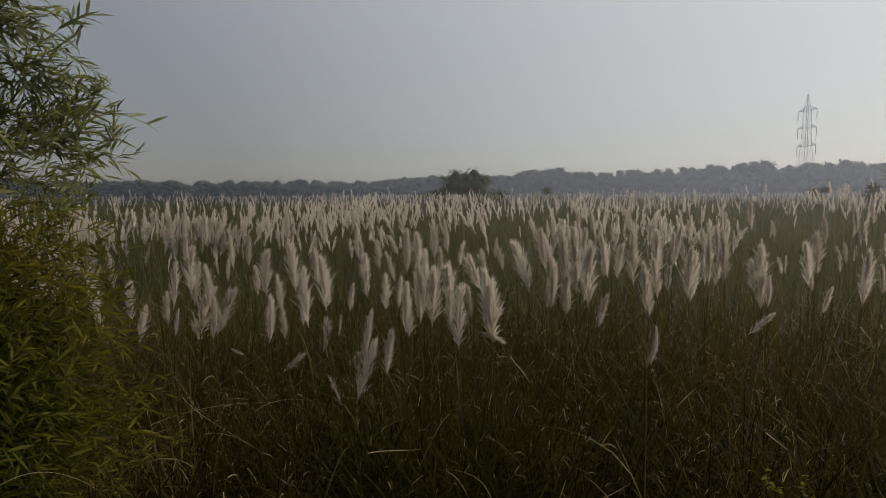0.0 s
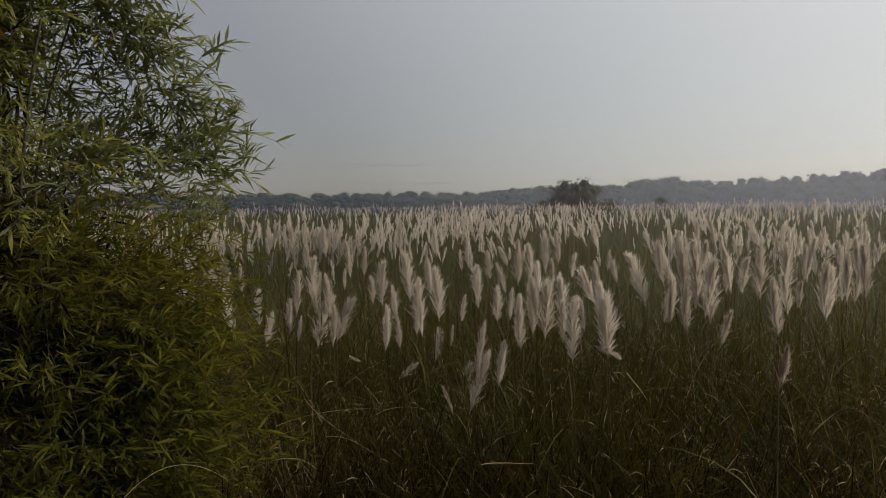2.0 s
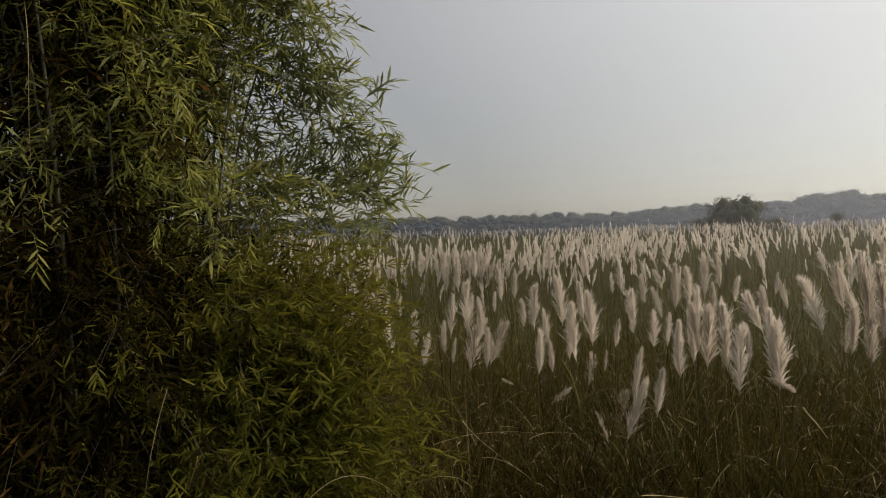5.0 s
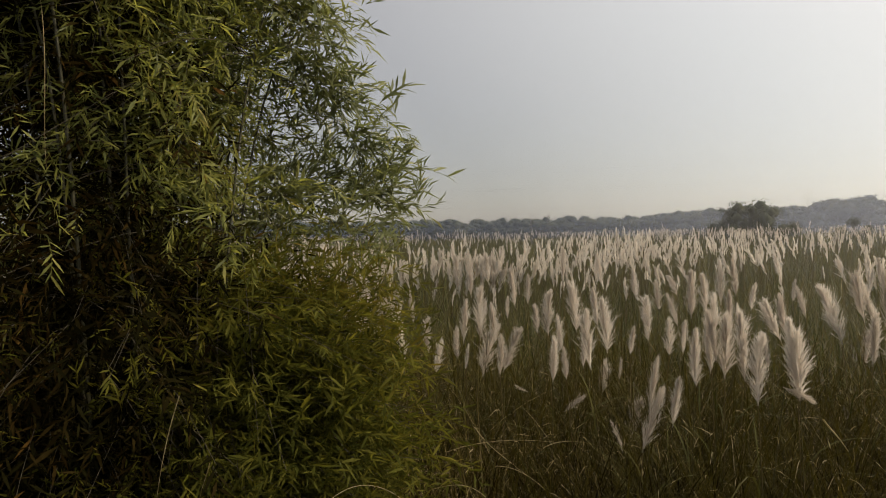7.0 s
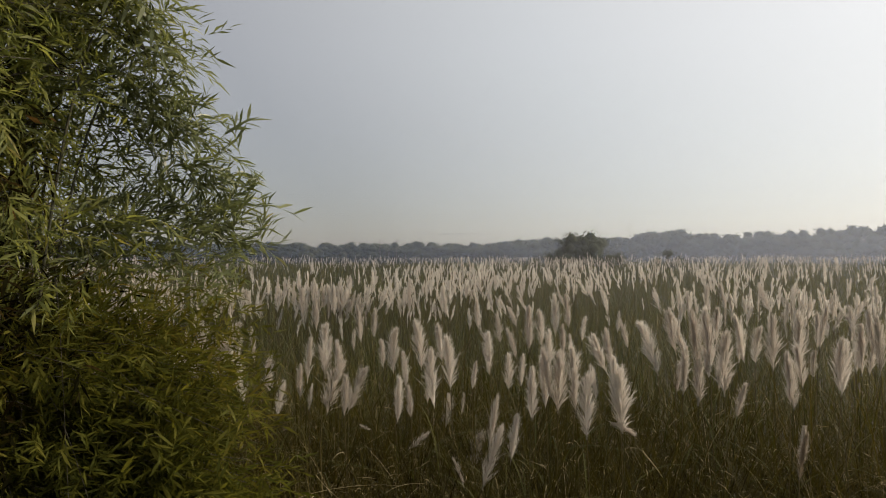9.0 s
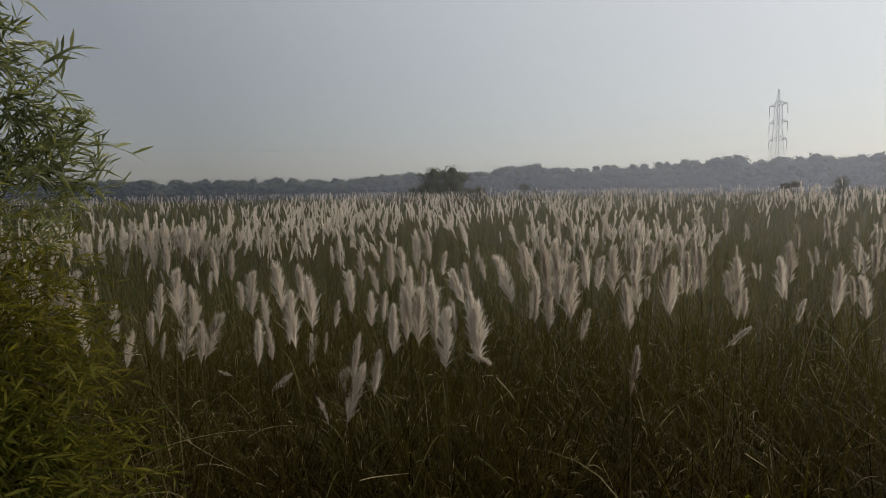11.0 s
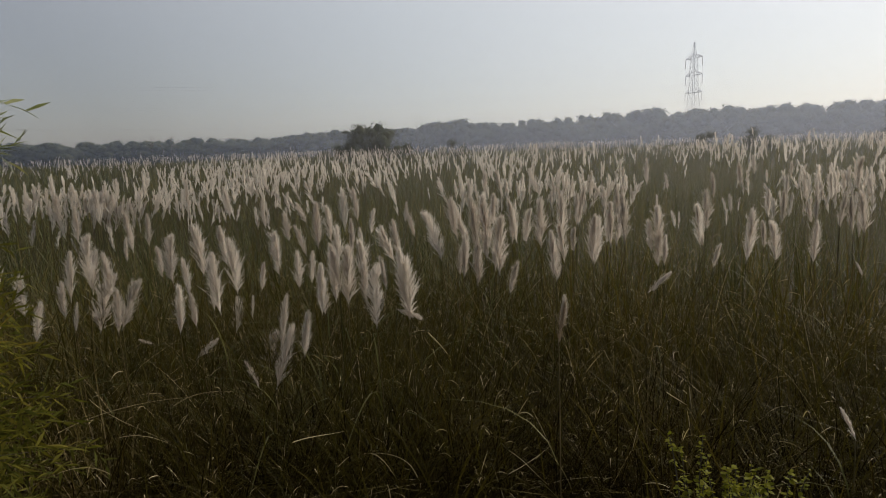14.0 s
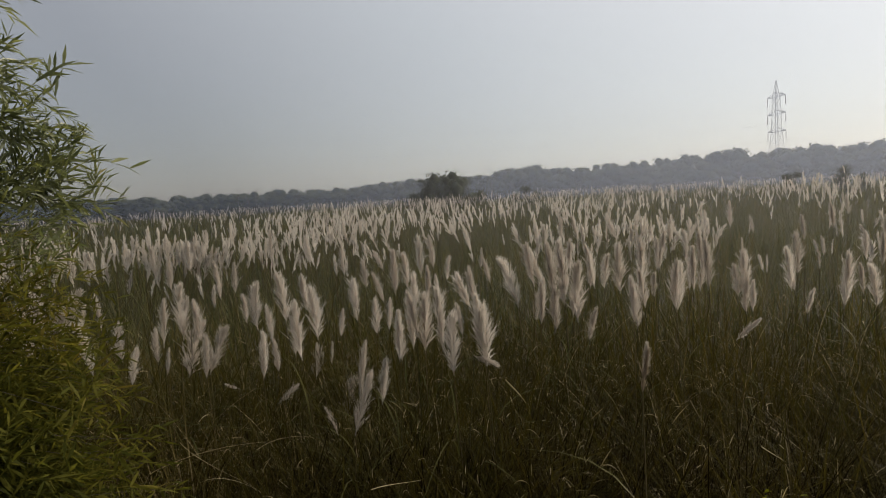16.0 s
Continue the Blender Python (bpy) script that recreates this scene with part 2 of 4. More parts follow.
# ---- ground ----
def ground():
    gx = np.concatenate([-np.geomspace(3000, 12, 26), np.linspace(-11, 11, 45), np.geomspace(12, 3000, 26)])
    gy = np.concatenate([-np.geomspace(3000, 7, 22), np.linspace(-6, 14, 61), np.geomspace(15, 3000, 30)])
    X, Y = np.meshgrid(gx, gy)
    Z = ground_z(X, Y)
    far = np.hypot(X, Y) > 60
    Z[far] = np.where(Y[far] < 3, 1.4, 0.0)
    v = np.stack([X, Y, Z], -1).reshape(-1, 3)
    w, h = len(gx), len(gy)
    f = [(j * w + i, j * w + i + 1, (j + 1) * w + i + 1, (j + 1) * w + i) for j in range(h - 1) for i in range(w - 1)]
    ob = new("ground", mesh_of("ground", v, f, M_SOIL, True))
    tagged(ob, "dark soil and litter under tall grass", "ground", kind="structure")


ground()


# ---- flowering grass ----
def plume_template(seed, nodes, per, hairs, width, fullness=1.0, axis=True):
    """A feathery plume of unit length up z: racemes leave the axis in tiers, curl outwards at their ends, and each is a soft brush of silky hair."""
    r = np.random.default_rng(seed)
    n = nodes * per
    s = np.clip(np.repeat(np.linspace(0.0, 0.86, nodes), per) + r.normal(0, 0.012, n), 0, 0.9)
    ang = r.uniform(0, 2 * np.pi, n)
    tilt = np.radians(3 + 17 * fullness * r.random(n)**0.9) * (1 - 0.15 * s)
    curl = fullness * 0.16 * r.random(n)**1.5 * (1 - 0.5 * s)
    # every raceme runs out to a rounded, leaf-shaped outline
    reach = np.linspace(0.05, 0.5, 46)[:, None]
    high = s + reach * np.cos(tilt) * (1 - 0.3 * curl)
    wide = reach * (np.sin(tilt) + curl)
    inside = wide < 0.108 * fullness**0.8 * np.sqrt(np.clip(1 - ((high - 0.40) / 0.61)**2, 0, 1))
    long = reach[np.maximum(np.argmin(inside, 0) - 1, 0), 0] * r.uniform(0.78 - 0.16 * (seed % 2), 1.06 + 0.12 * (seed % 2), n)
    # a few low racemes stand off from the rest
    loose = (r.random(n) < 0.09) & (s < 0.55)
    tilt, curl, long = tilt + np.radians(7) * loose, curl + 0.08 * loose, long * (1 + 0.1 * loose)
    out = np.stack([np.cos(ang), np.sin(ang), np.zeros(n)], -1)
    head = out * np.sin(tilt)[:, None] + np.array([0, 0, 1.0]) * np.cos(tilt)[:, None]
    bend = unit(out - [0, 0, 0.3])
    nod = (0.04 + 0.05 * (seed % 3)) * s**2
    base = np.stack([nod * np.cos(seed), nod * np.sin(seed), s], -1)
    side = unit(np.cross(head, out + r.normal(0, 0.6, (n, 3))))
    bits = [ribbons(base, head, side, long, width * r.uniform(1.2, 1.9, n), bend, curl, 2 if hairs else 1, 0.12, 0.5)]
    if hairs:
        base, head, bend, long, curl = (np.repeat(q, hairs, 0) for q in (base, head, bend, long, curl))
        n *= hairs
        u = r.uniform(0.02, 0.82, n)[:, None]
        L, c = long[:, None], curl[:, None]
        at = base + head * L * u + bend * L * c * u**2
        way = unit(unit(head + bend * 2 * c * u) + r.normal(0, 0.27, (n, 3)))
        side = unit(np.cross(way, r.normal(0, 1, (n, 3))))
        bits.append(ribbons(at, way, side, long * r.uniform(0.25, 0.48, n), width * r.uniform(0.7, 1.3, n), way * 0, np.zeros(n), 1, 0.1, 0.6))
    if axis:
        z = np.linspace(-0.05, 0.9, 5)
        k = np.clip(z, 0, 1)**2 * (0.04 + 0.05 * (seed % 3))
        bits.append(tube(np.stack([k * np.cos(seed), k * np.sin(seed), z], -1), np.linspace(0.010, 0.003, 5), 3))
    return joined(bits)


def toward(direction, spin, scale3, place):
    """A pose whose z runs along direction."""
    q = Vector(direction).to_track_quat("Z", "Y")
    return Matrix.Translation(place) @ q.to_matrix().to_4x4() @ Matrix.Rotation(spin, 4, "Z") @ Matrix.Diagonal((*scale3, 1))


FULL = (0.95, 1.25, 1.7)
PLUMES = [mesh_of("plume", *plume_template(i, 18, 7, 7, 0.012, FULL[i % 3]), M_PLUME) for i in range(9)]
FINE = [mesh_of("plume", *plume_template(60 + i, 20, 9, 8, 0.0088, FULL[i % 3]), M_PLUME) for i in range(9)]
SLIM = [mesh_of("plume", *plume_template(20 + i, 15, 5, 8, 0.0115, 0.6), M_PLUME) for i in range(3)]


def stalk_mesh(seed):
    z = np.linspace(0, 1, 7)
    bow = 0.02 * np.sin(np.pi * z)
    return mesh_of("stalk", *tube(np.stack([bow * np.cos(seed), bow * np.sin(seed), z], -1), np.linspace(0.0055, 0.003, 7), 5), M_STALK, True)


STALKS = [stalk_mesh(i) for i in range(4)]


def leaf_mesh(seed):
    r = np.random.default_rng(300 + seed)
    base, out = np.zeros((1, 3)), np.array([[1.0, 0, 0]])
    head = unit(np.array([[r.uniform(0.15, 0.4), 0, 1.0]]))
    return mesh_of("leaf", *ribbons(base, head, np.array([[0, 1.0, 0.1]]), np.array([r.uniform(0.7, 1.0)]), np.array([0.012]), unit(out * 0.8 + [[0, 0, -0.8]]), np.array([r.uniform(0.5, 1.1)]), 6, 0.15, 0.5), M_FIELD)


LEAVES = [leaf_mesh(i) for i in range(5)]
M_DULL = silky("withered_plume_hair", ((0.1, (0.13, 0.10, 0.065)), (0.9, (0.26, 0.20, 0.13))), 0.4)
DULL = [mesh_of("plume", *plume_template(80, 15, 5, 8, 0.0115, 0.8), M_DULL)]
LABELS = {"dull": "withered reed grass stalk with a narrow dull brown plume",
          "upright": "tall flowering reed grass stalk with an upright silvery plume",
          "slim": "flowering reed grass stalk with a narrow closed plume",
          "bent": "bent reed grass stalk with a drooping silvery plume"}
made = []


def reed(tip, foot, kind="upright", seed=0, wide=1.0):
    """One flowering stalk: tip and foot of its plume in the world."""
    r = random.Random(seed)
    tip, foot = Vector(tip), Vector(foot)
    along = tip - foot
    L = along.length
    lean = along.copy()
    lean.z = 0
    root = Vector((foot.x - lean.x * 1.2 + r.uniform(-0.1, 0.1), foot.y - lean.y * 1.2 + r.uniform(-0.1, 0.1), 0))
    if kind == "bent":
        root = Vector((foot.x + r.uniform(-0.15, 0.15), foot.y + r.uniform(-0.1, 0.1), 0))
    root.z = float(ground_z(root.x, root.y)) - 0.02
    thing = new("reed_grass")
    thing.location = root
    tagged(thing, LABELS[kind], "reed", "flowering reed grass stalks")
    up = foot - root
    child("stalk", STALKS[seed % 4], thing, toward(up, r.uniform(0, 6.3), (1, 1, up.length), (0, 0, 0)))
    pick = DULL[0] if kind == "dull" else SLIM[seed % 3] if kind == "slim" else (FINE if len(made) < 160 else PLUMES)[seed % 9]
    child("plume", pick, thing, toward(along, r.uniform(0, 6.3), (L * wide, L * wide, L), up))
    for k in range(3):
        child("leaf", LEAVES[(seed + k) % 5], thing, Matrix.Translation(up * r.uniform(0.3, 0.72)) @ Matrix.Rotation(r.uniform(0, 6.3), 4, "Z") @ Matrix.Scale(r.uniform(0.75, 1.2), 4))
    made.append((tip.x, tip.y))
    return thing


reed((-0.27, 5.55, 2.08), (-0.32, 5.58, 1.67), seed=1, wide=0.72)
reed((-0.22, 5.35, 1.90), (-0.35, 5.37, 1.44), seed=2, wide=0.72)
reed((-0.13, 5.86, 1.87), (-0.18, 5.89, 1.48), seed=3)
reed((0.71, 8.06, 2.32), (0.80, 8.08, 1.87), seed=4)
reed((0.65, 5.56, 2.30), (0.65, 5.59, 1.83), seed=5)
reed((1.40, 4.18, 2.22), (1.37, 4.20, 1.97), "dull", seed=6)
reed((1.81, 6.77, 2.00), (1.76, 6.82, 1.67), seed=7)
reed((2.20, 6.76, 2.15), (2.22, 6.79, 1.77), seed=8)
reed((1.87, 5.51, 1.94), (1.84, 5.55, 1.64), seed=9)
reed((3.96, 6.84, 2.04), (3.93, 6.89, 1.77), seed=10)
reed((3.42, 7.13, 2.43), (3.46, 7.15, 1.95), seed=11)
reed((3.41, 6.91, 2.14), (3.42, 6.94, 1.82), seed=12)
reed((4.47, 8.61, 2.17), (4.48, 8.64, 1.94), "slim", seed=13)
reed((4.46, 7.94, 2.50), (4.47, 7.96, 2.02), seed=14)
reed((4.19, 7.63, 2.18), (4.24, 7.63, 1.88), seed=15)
reed((3.89, 6.17, 2.45), (3.86, 6.22, 1.96), seed=16)
reed((0.37, 5.47, 2.28), (0.39, 5.50, 1.80), seed=17)
reed((-0.01, 5.87, 2.25), (-0.02, 5.90, 1.82), seed=18)
reed((-1.53, 5.89, 2.13), (-1.56, 5.91, 1.78), seed=19)
reed((-1.38, 5.83, 2.22), (-1.50, 5.82, 1.84), seed=20)
reed((-1.04, 5.72, 2.17), (-1.07, 5.74, 1.79), seed=21)
reed((-0.85, 5.86, 2.37), (-0.80, 5.90, 1.89), seed=22)
reed((-0.76, 6.49, 2.40), (-0.76, 6.52, 1.92), seed=23)
reed((-1.10, 6.32, 1.98), (-1.09, 6.35, 1.68), seed=24)
reed((-2.13, 5.97, 2.05), (-2.18, 5.98, 1.74), seed=25)
reed((-1.97, 6.26, 1.97), (-2.01, 6.28, 1.73), "slim", seed=26)
reed((-2.13, 6.63, 2.35), (-2.16, 6.64, 1.91), seed=27)
reed((-0.71, 7.11, 1.76), (-0.74, 7.13, 1.53), "slim", seed=28)
reed((0.22, 5.98, 2.35), (0.19, 6.01, 1.86), seed=29)
reed((0.07, 6.17, 2.29), (0.09, 6.20, 1.85), seed=30)
reed((-0.54, 7.63, 2.21), (-0.51, 7.67, 1.84), seed=31)
reed((-0.26, 7.16, 2.15), (-0.28, 7.19, 1.79), seed=32)
reed((-0.63, 7.42, 2.03), (-0.67, 7.45, 1.73), seed=33)
reed((1.06, 9.64, 2.27), (1.14, 9.66, 1.89), seed=34)
reed((1.05, 7.43, 2.48), (1.18, 7.44, 1.94), seed=35)
reed((1.42, 8.08, 2.50), (1.58, 8.08, 1.99), seed=36)
reed((1.57, 7.55, 2.59), (1.58, 7.57, 1.99), seed=37)
reed((1.57, 6.52, 2.49), (1.59, 6.55, 1.93), seed=38)
reed((1.34, 6.88, 2.25), (1.32, 6.91, 1.84), seed=39)
reed((1.76, 8.02, 2.13), (1.80, 8.04, 1.80), seed=40)
reed((2.29, 7.58, 2.53), (2.31, 7.60, 1.99), seed=41)
reed((2.08, 8.05, 2.50), (2.16, 8.06, 1.99), seed=42)
reed((2.60, 6.62, 2.40), (2.56, 6.67, 1.93), seed=43)
reed((2.96, 8.41, 2.08), (2.98, 8.43, 1.77), seed=44)
reed((2.99, 7.33, 2.48), (3.01, 7.35, 1.99), seed=45)
reed((3.05, 7.08, 2.58), (3.06, 7.11, 2.05), seed=46)
reed((2.63, 7.78, 2.54), (2.62, 7.82, 2.02), seed=47)
reed((3.30, 9.14, 2.44), (3.29, 9.17, 1.99), seed=48)
reed((0.61, 10.17, 2.27), (0.57, 10.20, 1.90), seed=49)
reed((-3.21, 6.31, 2.14), (-3.22, 6.34, 1.87), "slim", seed=50)
reed((-1.04, 11.10, 2.40), (-1.01, 11.13, 1.95), seed=51)
reed((4.53, 6.18, 2.31), (4.54, 6.21, 1.91), seed=52)
reed((4.31, 6.47, 2.30), (4.34, 6.48, 1.89), seed=53)
reed((5.37, 6.78, 2.47), (5.42, 6.78, 2.06), seed=54)
reed((5.50, 7.95, 2.45), (5.49, 8.00, 2.04), seed=55)
reed((3.34, 7.16, 2.28), (3.39, 7.17, 1.94), seed=56)
reed((4.34, 6.69, 2.27), (4.37, 6.71, 1.98), seed=57)
reed((5.10, 7.75, 2.48), (5.14, 7.76, 2.15), seed=58)
reed((6.00, 8.33, 2.55), (6.07, 8.32, 2.25), seed=59)
reed((5.51, 7.44, 2.42), (5.53, 7.47, 2.12), seed=60)
reed((5.33, 6.81, 2.47), (5.33, 6.86, 2.14), seed=61)
reed((6.20, 7.66, 2.83), (6.22, 7.67, 2.44), seed=62)
reed((5.18, 6.42, 2.34), (5.20, 6.44, 2.08), "slim", seed=63)
reed((5.72, 9.26, 2.76), (5.75, 9.28, 2.40), seed=64)
reed((5.27, 8.84, 2.15), (5.29, 8.86, 1.92), "slim", seed=65)
reed((5.42, 9.45, 2.61), (5.45, 9.46, 2.24), seed=66)
reed((4.85, 9.99, 2.29), (4.87, 10.01, 2.02), "slim", seed=67)
reed((5.00, 11.14, 2.27), (5.01, 11.16, 2.03), "slim", seed=68)
reed((-0.66, 6.10, 1.44), (-0.59, 6.14, 1.16), "slim", seed=69)
reed((-0.97, 6.55, 1.51), (-1.15, 6.55, 1.34), "bent", seed=70)
reed((0.75, 5.55, 1.82), (0.56, 5.59, 1.89), "bent", seed=71)
reed((3.14, 6.26, 1.90), (2.98, 6.38, 1.69), "bent", seed=72)
reed((-1.64, 6.59, 1.53), (-1.53, 6.65, 1.47), "bent", seed=73)
reed((-0.33, 9.66, 2.26), (-0.45, 9.68, 2.39), "bent", seed=74)
reed((4.43, 5.48, 1.93), (4.40, 5.54, 2.04), "bent", seed=75)
reed((2.80, 3.72, 1.64), (2.87, 3.69, 1.46), "slim", seed=76)
reed((3.40, 7.07, 2.15), (3.42, 7.08, 1.79), seed=77)
reed((5.06, 10.80, 2.81), (5.08, 10.81, 2.38), seed=78)
reed((6.81, 13.56, 2.40), (6.87, 13.55, 2.05), seed=79)
reed((3.50, 6.45, 2.51), (3.53, 6.46, 2.10), seed=80)
reed((6.58, 11.08, 2.09), (6.65, 11.06, 1.83), seed=81)
reed((6.76, 11.12, 2.14), (6.78, 11.13, 1.80), seed=82)
reed((6.67, 10.73, 2.11), (6.67, 10.75, 1.86), "slim", seed=83)
reed((8.43, 12.60, 2.44), (8.46, 12.60, 2.17), seed=84)
reed((8.77, 12.35, 2.61), (8.80, 12.35, 2.28), seed=85)
reed((6.46, 8.80, 2.19), (6.50, 8.79, 1.90), seed=86)
reed((6.77, 8.81, 2.59), (6.81, 8.81, 2.20), seed=87)
reed((7.21, 9.65, 2.49), (7.25, 9.64, 2.12), seed=88)
reed((9.21, 11.48, 2.37), (9.23, 11.49, 2.03), seed=89)
reed((9.59, 11.71, 2.39), (9.61, 11.71, 2.14), "slim", seed=90)
reed((8.77, 10.41, 2.40), (8.84, 10.38, 2.06), seed=91)
reed((4.95, 6.14, 2.56), (4.99, 6.13, 2.17), seed=92)
reed((5.77, 7.36, 2.21), (5.77, 7.38, 2.03), "slim", seed=93)
reed((7.37, 10.50, 2.47), (7.37, 10.53, 2.10), seed=94)
reed((8.23, 12.73, 2.73), (8.27, 12.73, 2.35), seed=95)
reed((1.29, 12.23, 2.18), (1.26, 12.25, 1.81), seed=96)
reed((0.92, 11.28, 2.65), (1.03, 11.30, 2.22), seed=97)
reed((1.50, 8.08, 1.98), (1.49, 8.10, 1.63), seed=98)
reed((1.66, 6.87, 2.29), (1.63, 6.90, 1.89), seed=99)
reed((1.99, 6.16, 2.36), (1.99, 6.18, 1.95), seed=100)
reed((2.36, 7.05, 2.31), (2.39, 7.06, 1.91), seed=101)
reed((3.06, 8.29, 2.58), (3.01, 8.33, 2.10), seed=102)
reed((2.32, 6.11, 2.49), (2.33, 6.13, 2.06), seed=103)
reed((4.37, 10.85, 2.40), (4.40, 10.86, 2.00), seed=104)
reed((3.45, 8.23, 2.55), (3.50, 8.24, 2.12), seed=105)
reed((3.35, 8.23, 2.25), (3.34, 8.25, 1.87), seed=106)
reed((3.34, 7.83, 2.30), (3.30, 7.86, 1.91), seed=107)
reed((2.14, 8.11, 2.37), (2.13, 8.13, 1.97), seed=108)
reed((2.01, 8.59, 2.53), (2.01, 8.60, 2.10), seed=109)
reed((2.04, 9.32, 2.49), (2.03, 9.35, 2.08), seed=110)
reed((2.65, 13.44, 2.45), (2.65, 13.46, 2.05), seed=111)
reed((5.34, 10.46, 1.98), (5.40, 10.45, 1.71), seed=112)
reed((3.11, 10.90, 2.70), (3.29, 10.86, 2.30), seed=113)
reed((2.63, 11.02, 2.72), (2.72, 11.02, 2.29), seed=114)
reed((3.94, 14.59, 2.31), (3.98, 14.60, 1.96), seed=115)
reed((2.23, 7.84, 2.40), (2.22, 7.87, 2.00), seed=116)
reed((5.28, 12.16, 2.63), (5.29, 12.18, 2.21), seed=117)
reed((-0.17, 7.88, 2.04), (-0.19, 7.90, 1.68), seed=118)
reed((-0.03, 6.75, 1.98), (-0.03, 6.77, 1.60), seed=119)
reed((0.55, 7.54, 2.00), (0.59, 7.55, 1.64), seed=120)
reed((0.42, 11.57, 1.85), (0.48, 11.59, 1.56), seed=121)
reed((0.11, 7.07, 2.40), (0.12, 7.09, 1.99), seed=122)
reed((0.35, 9.91, 2.60), (0.38, 9.93, 2.12), seed=123)
reed((-0.37, 8.63, 2.25), (-0.28, 8.65, 1.88), seed=124)
reed((2.71, 12.12, 2.65), (2.68, 12.15, 2.23), seed=125)
reed((0.57, 5.58, 2.38), (0.64, 5.60, 1.88), seed=126)
reed((0.09, 6.03, 2.38), (0.13, 6.05, 1.97), seed=127)
reed((-0.61, 12.48, 2.21), (-0.47, 12.51, 1.86), seed=128)
reed((-0.89, 7.37, 2.18), (-0.88, 7.39, 1.81), seed=129)
reed((-1.05, 7.49, 2.41), (-1.00, 7.52, 2.00), seed=130)
reed((-1.05, 6.55, 2.54), (-1.04, 6.58, 2.08), seed=131)
reed((-1.02, 6.89, 2.06), (-1.04, 6.90, 1.69), seed=132)
reed((-1.34, 7.22, 2.14), (-1.33, 7.24, 1.77), seed=133)
reed((-1.87, 8.35, 2.13), (-1.86, 8.38, 1.76), seed=134)
reed((-2.86, 10.45, 2.00), (-2.87, 10.47, 1.65), seed=135)
reed((-1.92, 6.88, 2.29), (-1.93, 6.90, 1.90), seed=136)
reed((-1.98, 6.55, 2.49), (-1.97, 6.57, 2.06), seed=137)
reed((-2.96, 9.06, 2.55), (-2.96, 9.08, 2.12), seed=138)
reed((-3.32, 10.74, 2.68), (-3.27, 10.77, 2.17), seed=139)
reed((-3.76, 10.58, 2.66), (-3.74, 10.60, 2.12), seed=140)
reed((-2.05, 7.94, 2.57), (-2.02, 7.97, 2.13), seed=141)
reed((-2.19, 9.19, 2.42), (-2.20, 9.21, 2.02), seed=142)
reed((-1.31, 6.55, 2.46), (-1.30, 6.57, 2.04), seed=143)
reed((-2.11, 11.07, 2.76), (-2.12, 11.09, 2.21), seed=144)
reed((-1.57, 11.17, 2.64), (-1.54, 11.20, 2.14), seed=145)
reed((-1.68, 14.98, 2.55), (-1.70, 15.00, 2.17), seed=146)
reed((-2.60, 8.55, 1.62), (-2.63, 8.56, 1.29), seed=147)
reed((-2.46, 7.20, 1.99), (-2.46, 7.22, 1.63), seed=148)
reed((-0.58, 9.57, 2.33), (-0.55, 9.60, 1.94), seed=149)
reed((-0.11, 8.15, 2.56), (-0.11, 8.17, 2.04), seed=150)
reed((0.20, 9.90, 2.60), (0.20, 9.92, 2.01), seed=151)
reed((0.02, 8.05, 2.53), (0.04, 8.07, 2.10), seed=152)
reed((0.28, 8.25, 2.34), (0.26, 8.27, 1.94), seed=153)


# the field behind: clumps of plumes, denser and lower to the left, open dark gaps to the right
def field_density(x, y):
    d = np.hypot(x - 0.17, y - 0.65)
    b = np.degrees(np.arctan2(x - 0.17, y - 0.65))
    n = np.array([noise.noise((px * 0.30, py * 0.22, 3.1)) + 0.5 * noise.noise((px * 0.07, py * 0.05, 7.7)) + 0.6 * noise.noise((px * 0.8, py * 0.6, 9.0)) for px, py in zip(x, y)])
    front = 6.2 + np.clip(b - 10, 0, 30) * 0.012 - np.clip(-b - 5, 0, 30) * 0.085
    p = np.clip((d - front) / 2.5, 0, 1)
    gap = np.clip((b - 8) / 14, 0, 1) * np.clip((30 - d) / 14, 0, 1)
    hollow = np.exp(-((b + 19) / 7)**2 - ((d - 21) / 8)**2) + 0.5 * np.exp(-((b - 27) / 6)**2 - ((d - 11) / 2.5)**2) + 0.8 * np.exp(-((b - 1) / 4)**2 - ((d - 15) / 3)**2) + np.exp(-((b + 30) / 10)**2 - ((d - 30) / 9)**2)
    thin = 0.30 * np.clip((d - 25) / 40, 0, 1)
    return p * np.clip(0.74 + 0.4 * np.exp(-((d - 11) / 4.5)**2) + 1.15 * n - 0.40 * gap - 0.85 * hollow - thin - 0.17 * np.clip((-b - 2) / 14, 0, 1) * np.clip((d - 11) / 6, 0, 1), 0.03, 1.0)


def polar(n, near, far, power=1.0, lo=-66, hi=56):
    d = near + (far - near) * rng.random(n) ** power
    b = np.radians(rng.uniform(lo, hi, n))
    return 0.17 + d * np.sin(b), 0.65 + d * np.cos(b), d


def in_field(n, near, far, power):
    """Plumes stand in tufts of a few, with open leaf between the tufts."""
    x, y, d = polar(int(n / 3.4), near, far, power)
    k = rng.random(len(x)) < field_density(x, y)
    many = rng.integers(1, 7, len(x))[k]
    x, y, d = np.repeat(x[k], many), np.repeat(y[k], many), np.repeat(d[k], many)
    wide = 0.20 + 0.008 * d
    x, y = x + rng.normal(0, 1, len(x)) * wide, y + rng.normal(0, 1, len(x)) * wide
    d = np.hypot(x - 0.17, y - 0.65)
    k = d > near
    return x[k], y[k], d[k]


